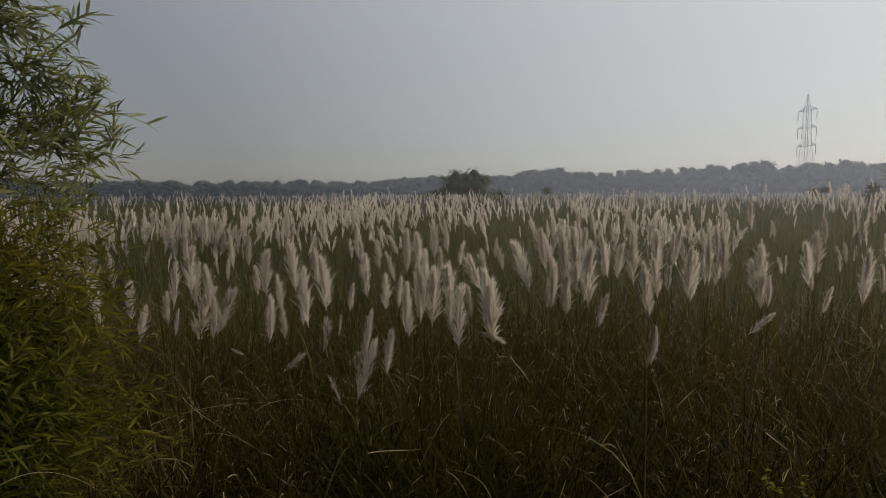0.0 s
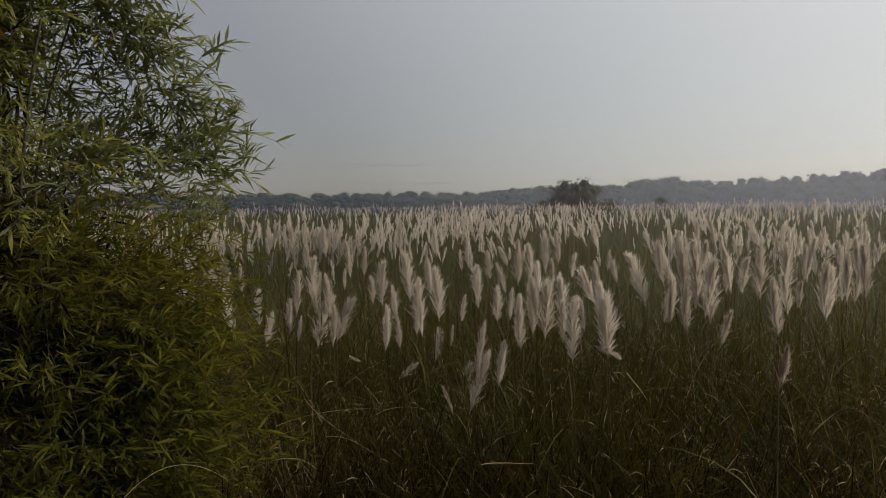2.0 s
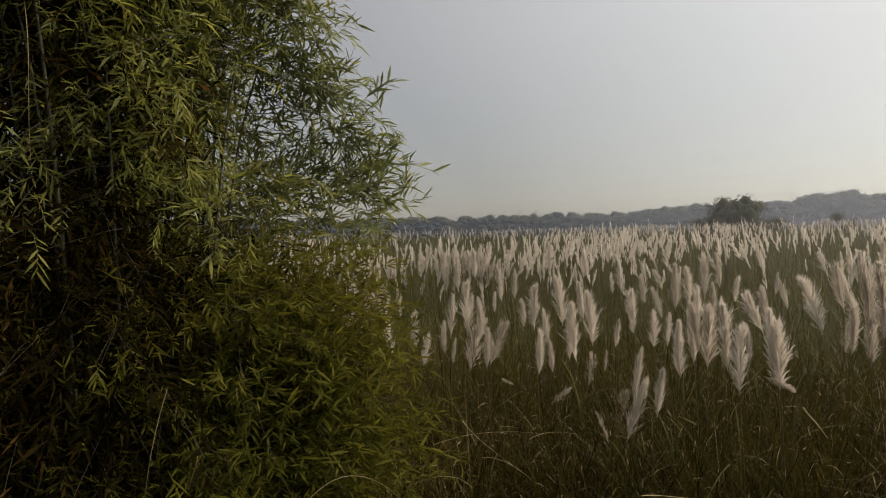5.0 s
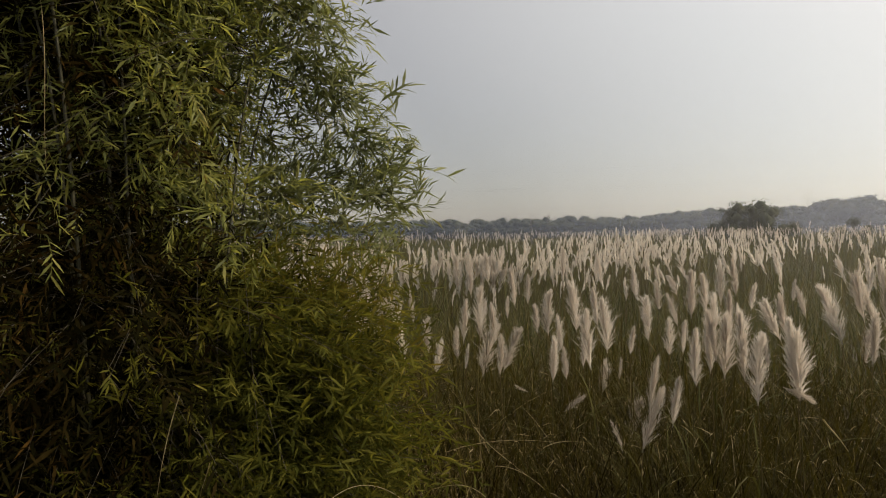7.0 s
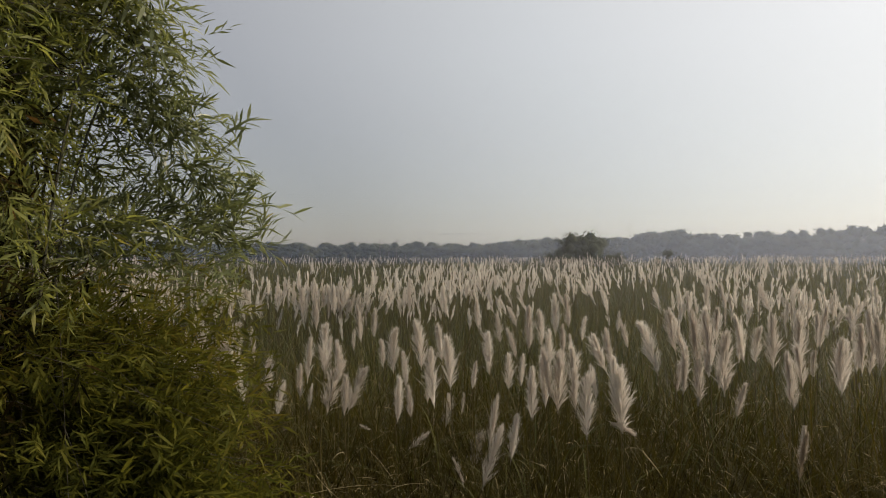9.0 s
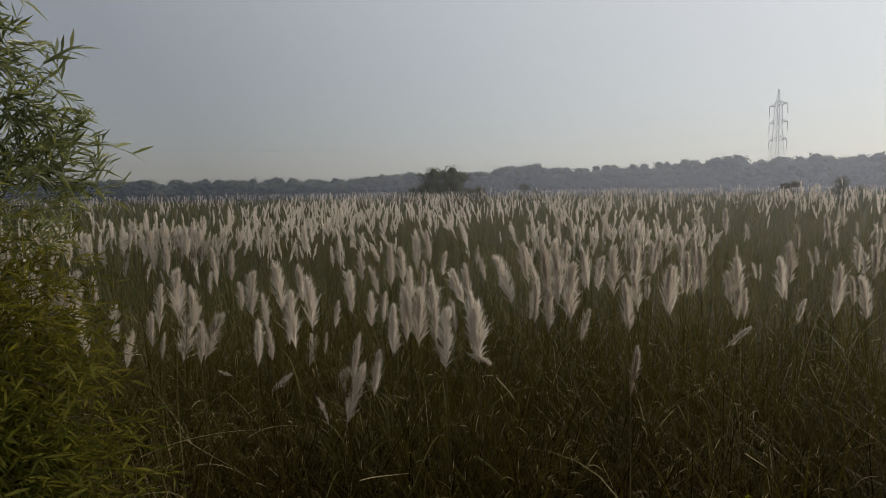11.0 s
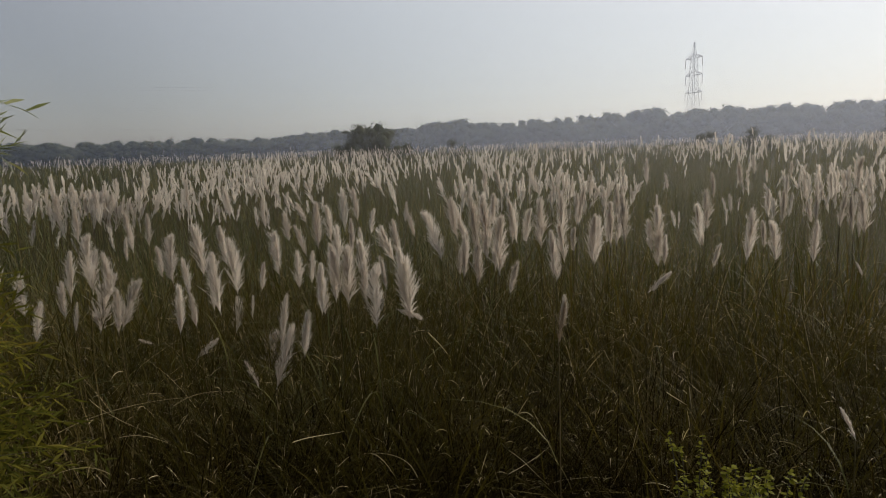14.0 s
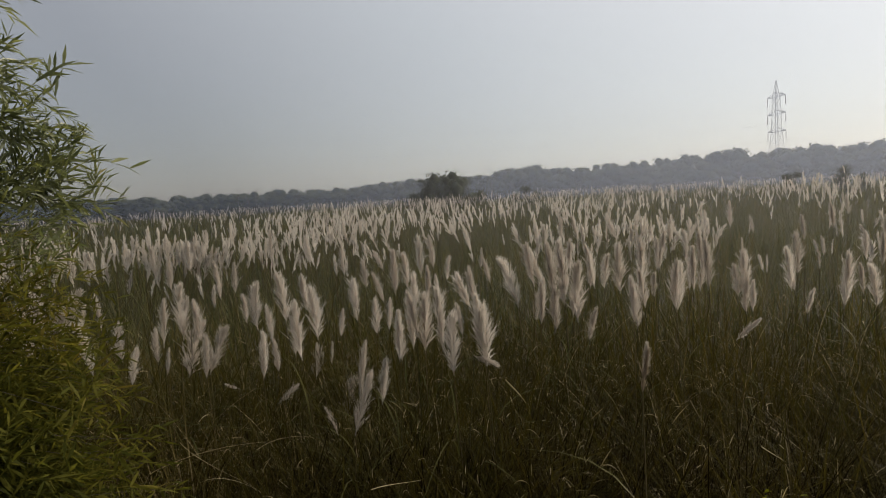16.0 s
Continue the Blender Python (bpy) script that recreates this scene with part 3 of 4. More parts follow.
def sway(x, y):
    """Lean of the plumes, alike within a few metres."""
    lx = np.array([noise.noise((px * 0.35, py * 0.3, 21.0)) for px, py in zip(x, y)])
    ly = np.array([noise.noise((px * 0.35, py * 0.3, 41.0)) for px, py in zip(x, y)])
    return 0.34 * lx + rng.normal(0, 0.17, len(x)), 0.3 * ly + rng.normal(0, 0.13, len(x))


def tops(x, y, d):
    """Height of a plume's tip: the field's top swells softly."""
    swell = np.array([noise.noise((px * 0.09, py * 0.07, 1.0)) for px, py in zip(x, y)])
    return 2.36 + 0.40 * np.clip((d - 5) / 22, 0, 1) + 0.2 * swell + rng.normal(0, 0.15, len(x)) - rng.exponential(0.13, len(x)) * (d < 18) + np.clip((d - 25) / 60, 0, 1) * 0.12 + rng.exponential(0.05, len(x)) * (d > 20)


xs, ys, ds = in_field(3200, 4.9, 12.5, 0.8)
order = np.argsort(ds)
for i in order:
    if len(made) >= 300:
        break
    if min(abs(xs[i] - a) + abs(ys[i] - b) for a, b in made) < 0.11 if made else False:
        continue
    side = math.degrees(math.atan2(xs[i] - 0.17, ys[i] - 0.65))
    if ds[i] < 8.2 and -24 < side < 40 and rng.random() < 0.3:
        continue
    L = float(np.clip(rng.normal(0.40, 0.08), 0.22, 0.6))
    top = float(tops(xs[i:i + 1], ys[i:i + 1], ds[i:i + 1])[0])
    lx, ly = (L * float(q[0]) for q in sway(xs[i:i + 1], ys[i:i + 1]))
    reed((xs[i] + lx, ys[i] + ly, top), (xs[i], ys[i], top - L), "slim" if rng.random() < 0.25 else "upright", int(rng.integers(1000)), float(rng.uniform(0.85, 1.45)))
LAST = max(math.hypot(a - 0.17, b - 0.65) for a, b in made)


def far_plumes(name, n, near, far, power, nodes, per, hairs, width, variants, label, grow=1.0):
    x, y, d = in_field(n, near, far, power)
    z = tops(x, y, d)
    m = np.zeros((len(x), 3, 4))
    L = np.clip(rng.normal(0.40, 0.08, len(x)), 0.22, 0.6)
    up = unit(np.stack([*sway(x, y), np.ones(len(x))], -1))
    sp = rng.uniform(0, 2 * np.pi, len(x))
    a = unit(np.cross(up, np.stack([np.cos(sp), np.sin(sp), np.zeros(len(x))], -1)))
    b = np.cross(up, a)
    w = L * rng.uniform(0.7, 1.3, len(x)) * grow
    m[:, :, 0], m[:, :, 1], m[:, :, 2] = a * w[:, None], b * w[:, None], up * L[:, None]
    m[:, :, 3] = np.stack([x, y, z - L], -1)
    bits = []
    for k in range(variants):
        tv, tf = plume_template(40 + k, nodes, per, hairs, width, 0.8 + 0.12 * k, hairs > 0)
        bits.append(scattered(tv, tf, m[k::variants]))
    # stalks below the plumes
    foot = np.stack([x, y, np.zeros(len(x))], -1)
    ahead = np.tile([0, 0, 1.0], (len(x), 1))
    stems = ribbons(foot, ahead, np.tile([1.0, 0, 0], (len(x), 1)), z - L, np.full(len(x), 0.010), ahead * 0, np.zeros(len(x)), 1, 0.8)
    tagged(new(name + "_stalks", mesh_of(name + "_stalks", *stems, M_STALK)), "thin stalks under the plumes", "stalks", kind="stuff")
    ob = new(name, mesh_of(name, *joined(bits), M_PLUME))
    return tagged(ob, label, "grass", kind="stuff")


far_plumes("reed_plumes", 2700, LAST - 0.5, 14, 0.9, 12, 4, 2, 0.027, 6, "silvery flowering plumes massed over the field")
far_plumes("massed_reed_plumes", 4600, 14, 27, 0.8, 8, 3, 1, 0.042, 5, "silvery flowering plumes massed over the field")
far_plumes("far_reed_plumes", 5600, 27, 70, 0.75, 7, 3, 0, 0.055, 4, "pale flowering plumes covering the far field")
far_plumes("distant_reed_plumes", 8000, 70, 170, 0.8, 3, 3, 0, 0.14, 3, "hazy pale plumes at the far edge of the field", 1.1)


GROWN = {}


def glint_tips(name, of, n, label):
    """Short straw-pale ends that curl off the blades already grown, in place of glints."""
    base, head, bend, L, sag = GROWN[of]
    i = rng.integers(0, len(base), n)
    s = rng.uniform(0.7, 1.0, n)[:, None]
    L, sag = L[i][:, None], sag[i][:, None]
    at = base[i] + head[i] * L * s + bend[i] * L * sag * s**2
    way = unit(unit(head[i] + bend[i] * 2 * sag * s) + [0, 0, 0.35] + rng.normal(0, 0.5, (n, 3)))
    side = unit(np.cross(way, [0, 0, 1.0]) + rng.normal(0, 0.5, (n, 3)))
    long = 0.06 + 0.16 * rng.random(n)**2
    v, f = ribbons(at, way, side, long, rng.uniform(0.0025, 0.0055, n), np.tile([0, 0, -1.0], (n, 1)), rng.uniform(0.05, 0.9, n), 5, 0.1, 0.4)
    tagged(new(name, mesh_of(name, v, f, M_STRAW)), label, "grass", kind="stuff")


def blades(name, x, y, height, width, mat, steps, label, arch=(0.1, 0.55), reach=0.25, az=None):
    n = len(x)
    az = rng.uniform(0, 2 * np.pi, n) if az is None else az
    out = np.stack([np.cos(az), np.sin(az), np.zeros(n)], -1)
    head = unit(np.array([0, 0, 1.0]) + out * rng.uniform(0.02, reach, n)[:, None])
    bend = unit(out * 0.8 - np.array([0, 0, 0.75]))
    side = unit(np.cross(out, head) + rng.normal(0, 0.3, (n, 3)))
    base = np.stack([x, y, ground_z(x, y) - 0.02], -1)
    sag = rng.uniform(*arch, n)
    GROWN[name] = (base, head, bend, np.asarray(height), sag)
    v, f = ribbons(base, head, side, height, width, bend, sag, steps, 0.06, 0.6)
    ob = new(name, mesh_of(name, v, f, mat))
    return tagged(ob, label, "grass", kind="stuff")


def canopy(x, y, d):
    """Height of the leaf mass above the ground it grows from."""
    top = 1.34 + 0.74 * np.clip((d - 3.6) / 3.6, 0, 1)
    near = np.clip((d - 1.9) / 2.0, 0.25, 1)
    return np.maximum(top - ground_z(x, y), 0.35) * near


def tussocks(n, each, near, far, power, spread):
    """Blades grow in tufts: place of every blade and the way it leans out of its tuft."""
    cx, cy, _ = polar(n, near, far, power)
    k = cy > 2.1
    cx, cy = np.repeat(cx[k], each), np.repeat(cy[k], each)
    ox, oy = rng.normal(0, spread, len(cx)), rng.normal(0, spread, len(cx))
    return cx + ox, cy + oy, np.hypot(cx + ox - 0.17, cy + oy - 0.65), np.arctan2(oy, ox) + rng.normal(0, 0.5, len(cx))


# near tufts take the shade-dark colour, tufts farther off the lighter one
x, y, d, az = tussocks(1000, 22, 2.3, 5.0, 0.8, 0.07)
blades("grass", x, y, canopy(x, y, d) * rng.uniform(0.6, 1.45, len(x)), rng.uniform(0.005, 0.011, len(x)), M_GRASS_SHADED, 4, "dense brown-green grass on the bank, coloured near black for shade", (0.2, 0.95), 0.42, az)
x, y, d, az = tussocks(1400, 18, 4.0, 9.0, 1.0, 0.08)
blades("tall_grass", x, y, canopy(x, y, d) * rng.uniform(0.65, 1.4, len(x)), rng.uniform(0.006, 0.013, len(x)), M_TALL, 4, "dense long green grass in tufts below the plumes", (0.15, 0.9), 0.36, az)
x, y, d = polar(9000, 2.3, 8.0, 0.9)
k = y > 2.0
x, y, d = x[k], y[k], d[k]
blades("dry_grass", x, y, canopy(x, y, d) * rng.uniform(0.4, 1.1, len(x)), rng.uniform(0.004, 0.009, len(x)), M_DRY_SHADED, 5, "dry brown and straw grass among the green, its brown deepened for shade", (0.2, 1.1), 0.4)
x, y, d = polar(1900, 2.6, 8.5, 0.7)
k = y > 2.2
x, y, d = x[k], y[k], d[k]
blades("straw", x, y, canopy(x, y, d) * rng.uniform(0.8, 1.35, len(x)), rng.uniform(0.0025, 0.0055, len(x)), M_STRAW, 9, "bright dry straw stems arching out of the grass", (0.3, 1.4), 0.4)
x, y, d = polar(3000, 2.9, 5.4, 0.9, -5, 9)
k = y > 2.4
x, y, d = x[k], y[k], d[k]
blades("olive_grass", x, y, canopy(x, y, d) * rng.uniform(0.7, 1.35, len(x)), rng.uniform(0.005, 0.010, len(x)), M_TALL, 5, "lighter olive grass tuft on the dark bank", (0.2, 0.9), 0.4)
glint_tips("glint_leaf_tips", "grass", 2600, "curled pale leaf tips standing in for glints in the dark grass")
glint_tips("pale_leaf_tips", "tall_grass", 5200, "curled pale leaf tips standing in for glints in the long grass")
x, y, d = polar(36000, 9.0, 45, 1.0)
blades("field_grass", x, y, canopy(x, y, d) * rng.uniform(0.75, 1.15, len(x)), 0.010 + 0.0011 * d, M_FIELD, 2, "dark green grass leaves between the plumes", (0.05, 0.4))
x, y, d = polar(20000, 45, 190, 1.0)
blades("far_field_grass", x, y, canopy(x, y, d) * rng.uniform(0.85, 1.1, len(x)), 0.03 + 0.0016 * d, M_FIELD, 2, "hazy grass of the far field", (0.05, 0.3))


# ---- bamboo clump ----
def leaf_quads(base, head, side, length, width, drop, steps=3):
    """Pointed, slightly drooping leaves."""
    n = len(base)
    down = np.tile([0, 0, -1.0], (n, 1))
    if steps > 1:
        return ribbons(base, head, side, length, width, down, drop, steps, 0.02, 0.55)
    # one folded kite a leaf
    L, w = np.asarray(length)[:, None], np.asarray(width)[:, None] * 0.5
    mid = base + head * L * 0.4
    tip = base + head * L + down * L * np.asarray(drop)[:, None]
    v = np.stack([base, mid - side * w, tip, mid + side * w], 1).reshape(-1, 3)
    return v, np.arange(n * 4).reshape(-1, 4)


def spray(seed, leaves=9, size=1.0, steps=2):
    """A twig with its fan of long narrow leaves, along +x, about 0.3 m."""
    r = np.random.default_rng(100 + seed)
    s = np.linspace(0.1, 1.0, leaves)
    base = np.stack([0.26 * s, 0.015 * np.sin(3 * s), 0.02 * s - 0.05 * s**2], -1)
    sgn = np.where(np.arange(leaves) % 2 == 0, 1.0, -1.0)
    ang = np.radians(r.normal(50, 20, leaves)) * (1.15 - 0.7 * s)
    head = unit(np.stack([np.cos(ang), sgn * np.sin(ang) * 0.8, r.normal(0.12, 0.35, leaves)], -1))
    side = unit(np.cross(head, np.array([0, 0, 1.0]) + r.normal(0, 0.5, (leaves, 3))))
    L = size * r.uniform(0.09, 0.165, leaves)
    leaf = leaf_quads(base, head, side, L, L * r.uniform(0.12, 0.165, leaves), r.uniform(0.0, 0.3, leaves), steps)
    sx = np.linspace(0, 1, 3)
    if steps == 1:
        return leaf
    twig = tube(np.stack([0.26 * sx, 0.015 * np.sin(3 * sx), 0.02 * sx - 0.05 * sx**2], -1), np.linspace(0.0028, 0.0012, 3), 3)
    return joined([leaf, twig])


SPRAYS = [spray(i, 8 + i % 4, 1.0, 1) for i in range(10)]
SPRAY_MESH = [mesh_of("leaf_spray", *spray(i, 8 + i % 4, 1.0, 2), (M_BAMBOO, M_LOW_SHADED, M_HANG)[i // 10]) for i in range(30)]


def bezier(a, b, c, d, n=14):
    t = np.linspace(0, 1, n)[:, None]
    a, b, c, d = (np.asarray(p, float) for p in (a, b, c, d))
    return a * (1 - t)**3 + 3 * b * t * (1 - t)**2 + 3 * c * t**2 * (1 - t) + d * t**3


def bamboo():
    r = np.random.default_rng(11)
    cx, cy = -3.55, 4.0
    z0 = float(ground_z(cx, cy))
    thing = new("bamboo_clump")
    thing.location = (cx, cy, z0)
    tagged(thing, "large leafy green and yellowish bamboo clump at the field edge", "bamboo")
    origin = np.array([cx, cy, z0])
    poses = []                       # sprays: place, direction, size
    # culms arch outwards from the foot
    tips = []
    for i in range(18):
        a = r.uniform(0, 2 * np.pi)
        foot = np.array([0.55 * r.random()**0.5 * np.cos(a), 0.55 * r.random()**0.5 * np.sin(a), -0.05])
        out = np.array([np.cos(a), np.sin(a), 0])
        H = r.uniform(4.6, 7.5)
        reach = r.uniform(0.3, 0.8)
        path = bezier(foot, foot + [0, 0, H * 0.5] + out * 0.1, foot + out * reach * 0.5 + [0, 0, H], foot + out * reach * 1.25 + [0, 0, H * 0.95], 16)
        w = r.uniform(0.012, 0.022)
        child("culm", mesh_of("culm", *tube(path, np.linspace(w, 0.004, 16), 7), M_CULM, True), thing)
        tips.append(path)
    # boughs hang from the culms all round, the long ones towards the open field
    def bough(start, end, lift, n, spread, size=1.0, climb=0.15):
        start, end = np.asarray(start, float), np.asarray(end, float)
        mid = (start + end) / 2 + [0, 0, lift]
        path = bezier(start, start * 0.6 + mid * 0.4 + [0, 0, lift * 0.5], mid, end, 12)
        child("branch", mesh_of("branch", *tube(path[[0, 2, 4, 6, 8, 11]], np.linspace(0.0045, 0.0014, 6), 3), M_TWIG), thing)
        for _ in range(n):
            t = r.random()**0.55
            i = min(int(t * 11), 10)
            p = path[i] + (path[i + 1] - path[i]) * (t * 11 - i)
            along = unit(path[i + 1] - path[i])
            way = unit(along * 0.65 + r.normal(0, 0.55, 3) + [0, 0, climb])
            poses.append((p + r.normal(0, spread, 3) * [1, 1, 0.8], way, size * r.uniform(0.8, 1.2)))
    # envelope of the clump: radius at each height
    hs = np.array([-1.0, 0.0, 0.7, 1.5, 2.2, 3.0, 3.8, 4.6, 5.4, 6.4])
    rs = np.array([2.1, 2.15, 2.05, 1.85, 1.7, 1.6, 1.35, 1.15, 0.95, 0.5])
    # boughs low down and on the shaded side get leaf colours with shade in them
    withered, low_shaded = [], []
    for i in range(430):
        a = r.uniform(0, 2 * np.pi) if i % 3 == 0 else radians(r.uniform(-135, 65))
        z = -0.2 + 6.4 * r.random()**1.3
        R = np.interp(z, hs, rs) * r.uniform(0.55, 1.0)
        if z > 1.9 and abs(a - 0.7) < 0.95:
            if z < 3.4 and r.random() < (0.75 if z < 2.8 else 0.4):
                continue
            R *= 0.74
        end = [R * np.cos(a), R * np.sin(a), z]
        c = tips[r.integers(len(tips))]
        zs = min(z + r.uniform(0.3, 1.0), 6.0)
        j = int(np.argmin(np.abs(c[:, 2] - zs)))
        # the shaded side: few large hanging leaf fans before withered leaves, coloured dark for shade
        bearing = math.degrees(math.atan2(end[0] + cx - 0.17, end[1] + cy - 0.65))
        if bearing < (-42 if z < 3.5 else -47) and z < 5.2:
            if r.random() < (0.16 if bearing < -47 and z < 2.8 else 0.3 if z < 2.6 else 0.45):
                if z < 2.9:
                    low_shaded.append((c[j], end))
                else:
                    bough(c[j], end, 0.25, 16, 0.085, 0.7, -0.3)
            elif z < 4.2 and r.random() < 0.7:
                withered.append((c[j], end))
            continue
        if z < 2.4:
            low_shaded.append((c[j], end))
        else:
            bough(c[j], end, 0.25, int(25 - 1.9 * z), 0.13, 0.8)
    # the inner mass round the culms; low down withered, with shade in its colour
    for i in range(300):
        a, R, z = r.uniform(0, 2 * np.pi), 1.2 * r.random()**0.5, 0.2 + 5.8 * r.random()**1.5
        c = tips[r.integers(len(tips))]
        j = int(np.argmin(np.abs(c[:, 2] - z)))
        end = [R * np.cos(a) - 0.75, R * np.sin(a) - 0.4, z]
        turned = math.degrees(math.atan2(end[0] + cx - 0.17, end[1] + cy - 0.65))
        if turned > -42 and z > 2.3:
            continue
        if (z < 3.0 and r.random() < 0.7) or (turned < -46 and z < 5.0):
            if z > 2.8:
                c = min(tips, key=lambda q: q[int(np.argmin(np.abs(q[:, 2] - z))), 0] + r.uniform(0, 0.4))
                j = int(np.argmin(np.abs(c[:, 2] - z)))
            withered.append((c[j], end))
        else:
            bough(c[j], end, 0.12, 30, 0.18, 0.85)
    for i in range(72):
        a, R, z = r.uniform(0, 2 * np.pi), 0.95 * r.random()**0.5, r.uniform(2.2, 5.4)
        c = min(tips, key=lambda q: q[int(np.argmin(np.abs(q[:, 2] - z))), 0] + r.uniform(0, 0.4))
        bough(c[int(np.argmin(np.abs(c[:, 2] - z)))], [R * np.cos(a) - 0.35, R * np.sin(a) * 0.6 + 0.65, z], 0.12, 26, 0.18, 0.85)
    for i in range(34):
        a, R, z = r.uniform(0, 2 * np.pi), 0.95 * r.random()**0.5, r.uniform(3.2, 5.6)
        c = tips[r.integers(len(tips))]
        j = int(np.argmin(np.abs(c[:, 2] - z)))
        bough(c[j], [R * np.cos(a) + 0.3, R * np.sin(a) + 0.15, z], 0.12, 18, 0.16, 0.74)
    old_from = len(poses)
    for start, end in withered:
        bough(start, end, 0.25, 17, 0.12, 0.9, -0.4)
    # withered leaves, coloured dark for shade, hang in the heart and down the shaded side
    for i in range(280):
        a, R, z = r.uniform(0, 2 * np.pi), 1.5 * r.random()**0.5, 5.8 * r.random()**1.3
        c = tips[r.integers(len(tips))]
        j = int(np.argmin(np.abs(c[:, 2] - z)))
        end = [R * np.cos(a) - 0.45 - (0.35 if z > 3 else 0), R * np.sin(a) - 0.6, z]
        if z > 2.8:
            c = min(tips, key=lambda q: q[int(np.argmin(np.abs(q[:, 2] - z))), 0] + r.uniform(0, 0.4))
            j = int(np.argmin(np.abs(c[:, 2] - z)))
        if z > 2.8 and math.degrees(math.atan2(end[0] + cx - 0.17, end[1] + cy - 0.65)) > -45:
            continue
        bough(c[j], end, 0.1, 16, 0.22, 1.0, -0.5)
    # shade-coloured low and shaded-side boughs, then low leafy shoots that lean into the field
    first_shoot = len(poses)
    for start, end in low_shaded:
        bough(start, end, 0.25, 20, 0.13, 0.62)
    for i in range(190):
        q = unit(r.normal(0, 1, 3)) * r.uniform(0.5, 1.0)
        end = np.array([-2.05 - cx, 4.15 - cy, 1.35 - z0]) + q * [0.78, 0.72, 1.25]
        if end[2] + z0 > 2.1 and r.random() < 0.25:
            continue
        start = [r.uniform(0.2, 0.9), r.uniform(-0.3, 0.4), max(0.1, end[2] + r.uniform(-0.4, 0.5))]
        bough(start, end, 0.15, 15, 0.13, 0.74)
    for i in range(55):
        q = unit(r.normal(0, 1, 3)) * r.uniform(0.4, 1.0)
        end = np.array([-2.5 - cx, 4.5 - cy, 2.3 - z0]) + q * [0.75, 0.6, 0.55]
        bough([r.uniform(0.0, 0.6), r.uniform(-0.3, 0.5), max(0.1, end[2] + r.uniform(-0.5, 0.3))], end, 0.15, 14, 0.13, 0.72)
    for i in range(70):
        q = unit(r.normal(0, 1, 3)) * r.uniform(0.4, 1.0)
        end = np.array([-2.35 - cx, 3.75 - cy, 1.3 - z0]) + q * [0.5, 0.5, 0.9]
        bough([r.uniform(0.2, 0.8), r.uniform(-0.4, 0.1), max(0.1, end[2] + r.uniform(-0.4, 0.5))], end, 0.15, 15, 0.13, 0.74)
    # named long boughs that make the outline against field and sky
    ends = ((-2.06, 4.29, 4.49, 0.6, 5.0, 26), (-1.97, 4.57, 4.28, 0.6, 4.6, 30), (-2.04, 4.64, 3.94, 0.4, 4.2, 30), (-1.89, 5.05, 3.80, 0.5, 3.9, 30), (-1.99, 5.23, 3.50, 0.5, 3.5, 30), (-1.98, 5.54, 3.19, 0.6, 3.0, 46), (-1.92, 5.37, 3.34, 0.6, 3.1, 26), (-2.02, 5.10, 3.01, 0.4, 2.8, 36), (-1.79, 4.77, 2.65, 0.4, 2.6, 40), (-1.64, 4.72, 2.34, 0.5, 2.1, 46), (-1.67, 4.49, 2.08, 0.5, 1.8, 50), (-1.63, 4.18, 1.90, 0.6, 1.6, 56), (-1.55, 3.89, 1.60, 0.6, 1.3, 60), (-1.67, 4.16, 2.35, 0.5, 2.0, 50))
    more = []
    for a, b in zip(ends, ends[1:]):
        for u in (0.33, 0.67):
            more.append(tuple(a[k] * (1 - u) + b[k] * u - (0.25 * r.random() if k == 0 else 0) for k in range(6)))

    def named(bx, by, bz, sx, sz, n, back, many, spread, size, climb):
        end = np.array([bx - cx, by - cy, bz - z0])
        end -= unit(end - [sx, 0.2, sz]) * back
        bough([sx, 0.2, sz], end, 0.28, int(n * many), spread, size, climb)

    for given in more + list(ends):
        if given[2] < 2.75:
            named(*given, 0.24, 1.4, 0.15, 0.76, 0.4)
    last_shoot = len(poses)
    for given in more + list(ends):
        if given[2] >= 3.6:
            named(*given, 0.22, 1.0, 0.08, 0.98, 0.2)
        elif given[2] >= 2.75:
            named(*given, 0.13, 0.7 if given[2] < 3.4 else 0.85, 0.06, 0.98, 0.4)
    m = np.zeros((len(poses), 3, 4))
    P = np.array([p for p, _, _ in poses])
    W = np.array([w for _, w, _ in poses])
    S = np.array([s for _, _, s in poses])
    upw = unit(np.array([0, 0, 1.0]) + r.normal(0, 0.35, (len(poses), 3)))
    Y = unit(np.cross(upw, W))
    Z = np.cross(W, Y)
    m[:, :, 0], m[:, :, 1], m[:, :, 2], m[:, :, 3] = W * S[:, None], Y * S[:, None], Z * S[:, None], P
    # the sprays that hang towards the path, one by one
    toward_path = np.hypot(P[:, 0] + cx - 0.17, P[:, 1] + cy - 0.65) + np.abs(P[:, 2] + z0 - 3.0) * 0.5
    toward_path[old_from:first_shoot] += 50
    near = set(np.argsort(toward_path)[:170].tolist()) | set(range(len(poses) - 120, len(poses)))
    for i in sorted(near):
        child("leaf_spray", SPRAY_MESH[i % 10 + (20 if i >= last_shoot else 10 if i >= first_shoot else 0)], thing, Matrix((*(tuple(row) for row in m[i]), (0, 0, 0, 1))))
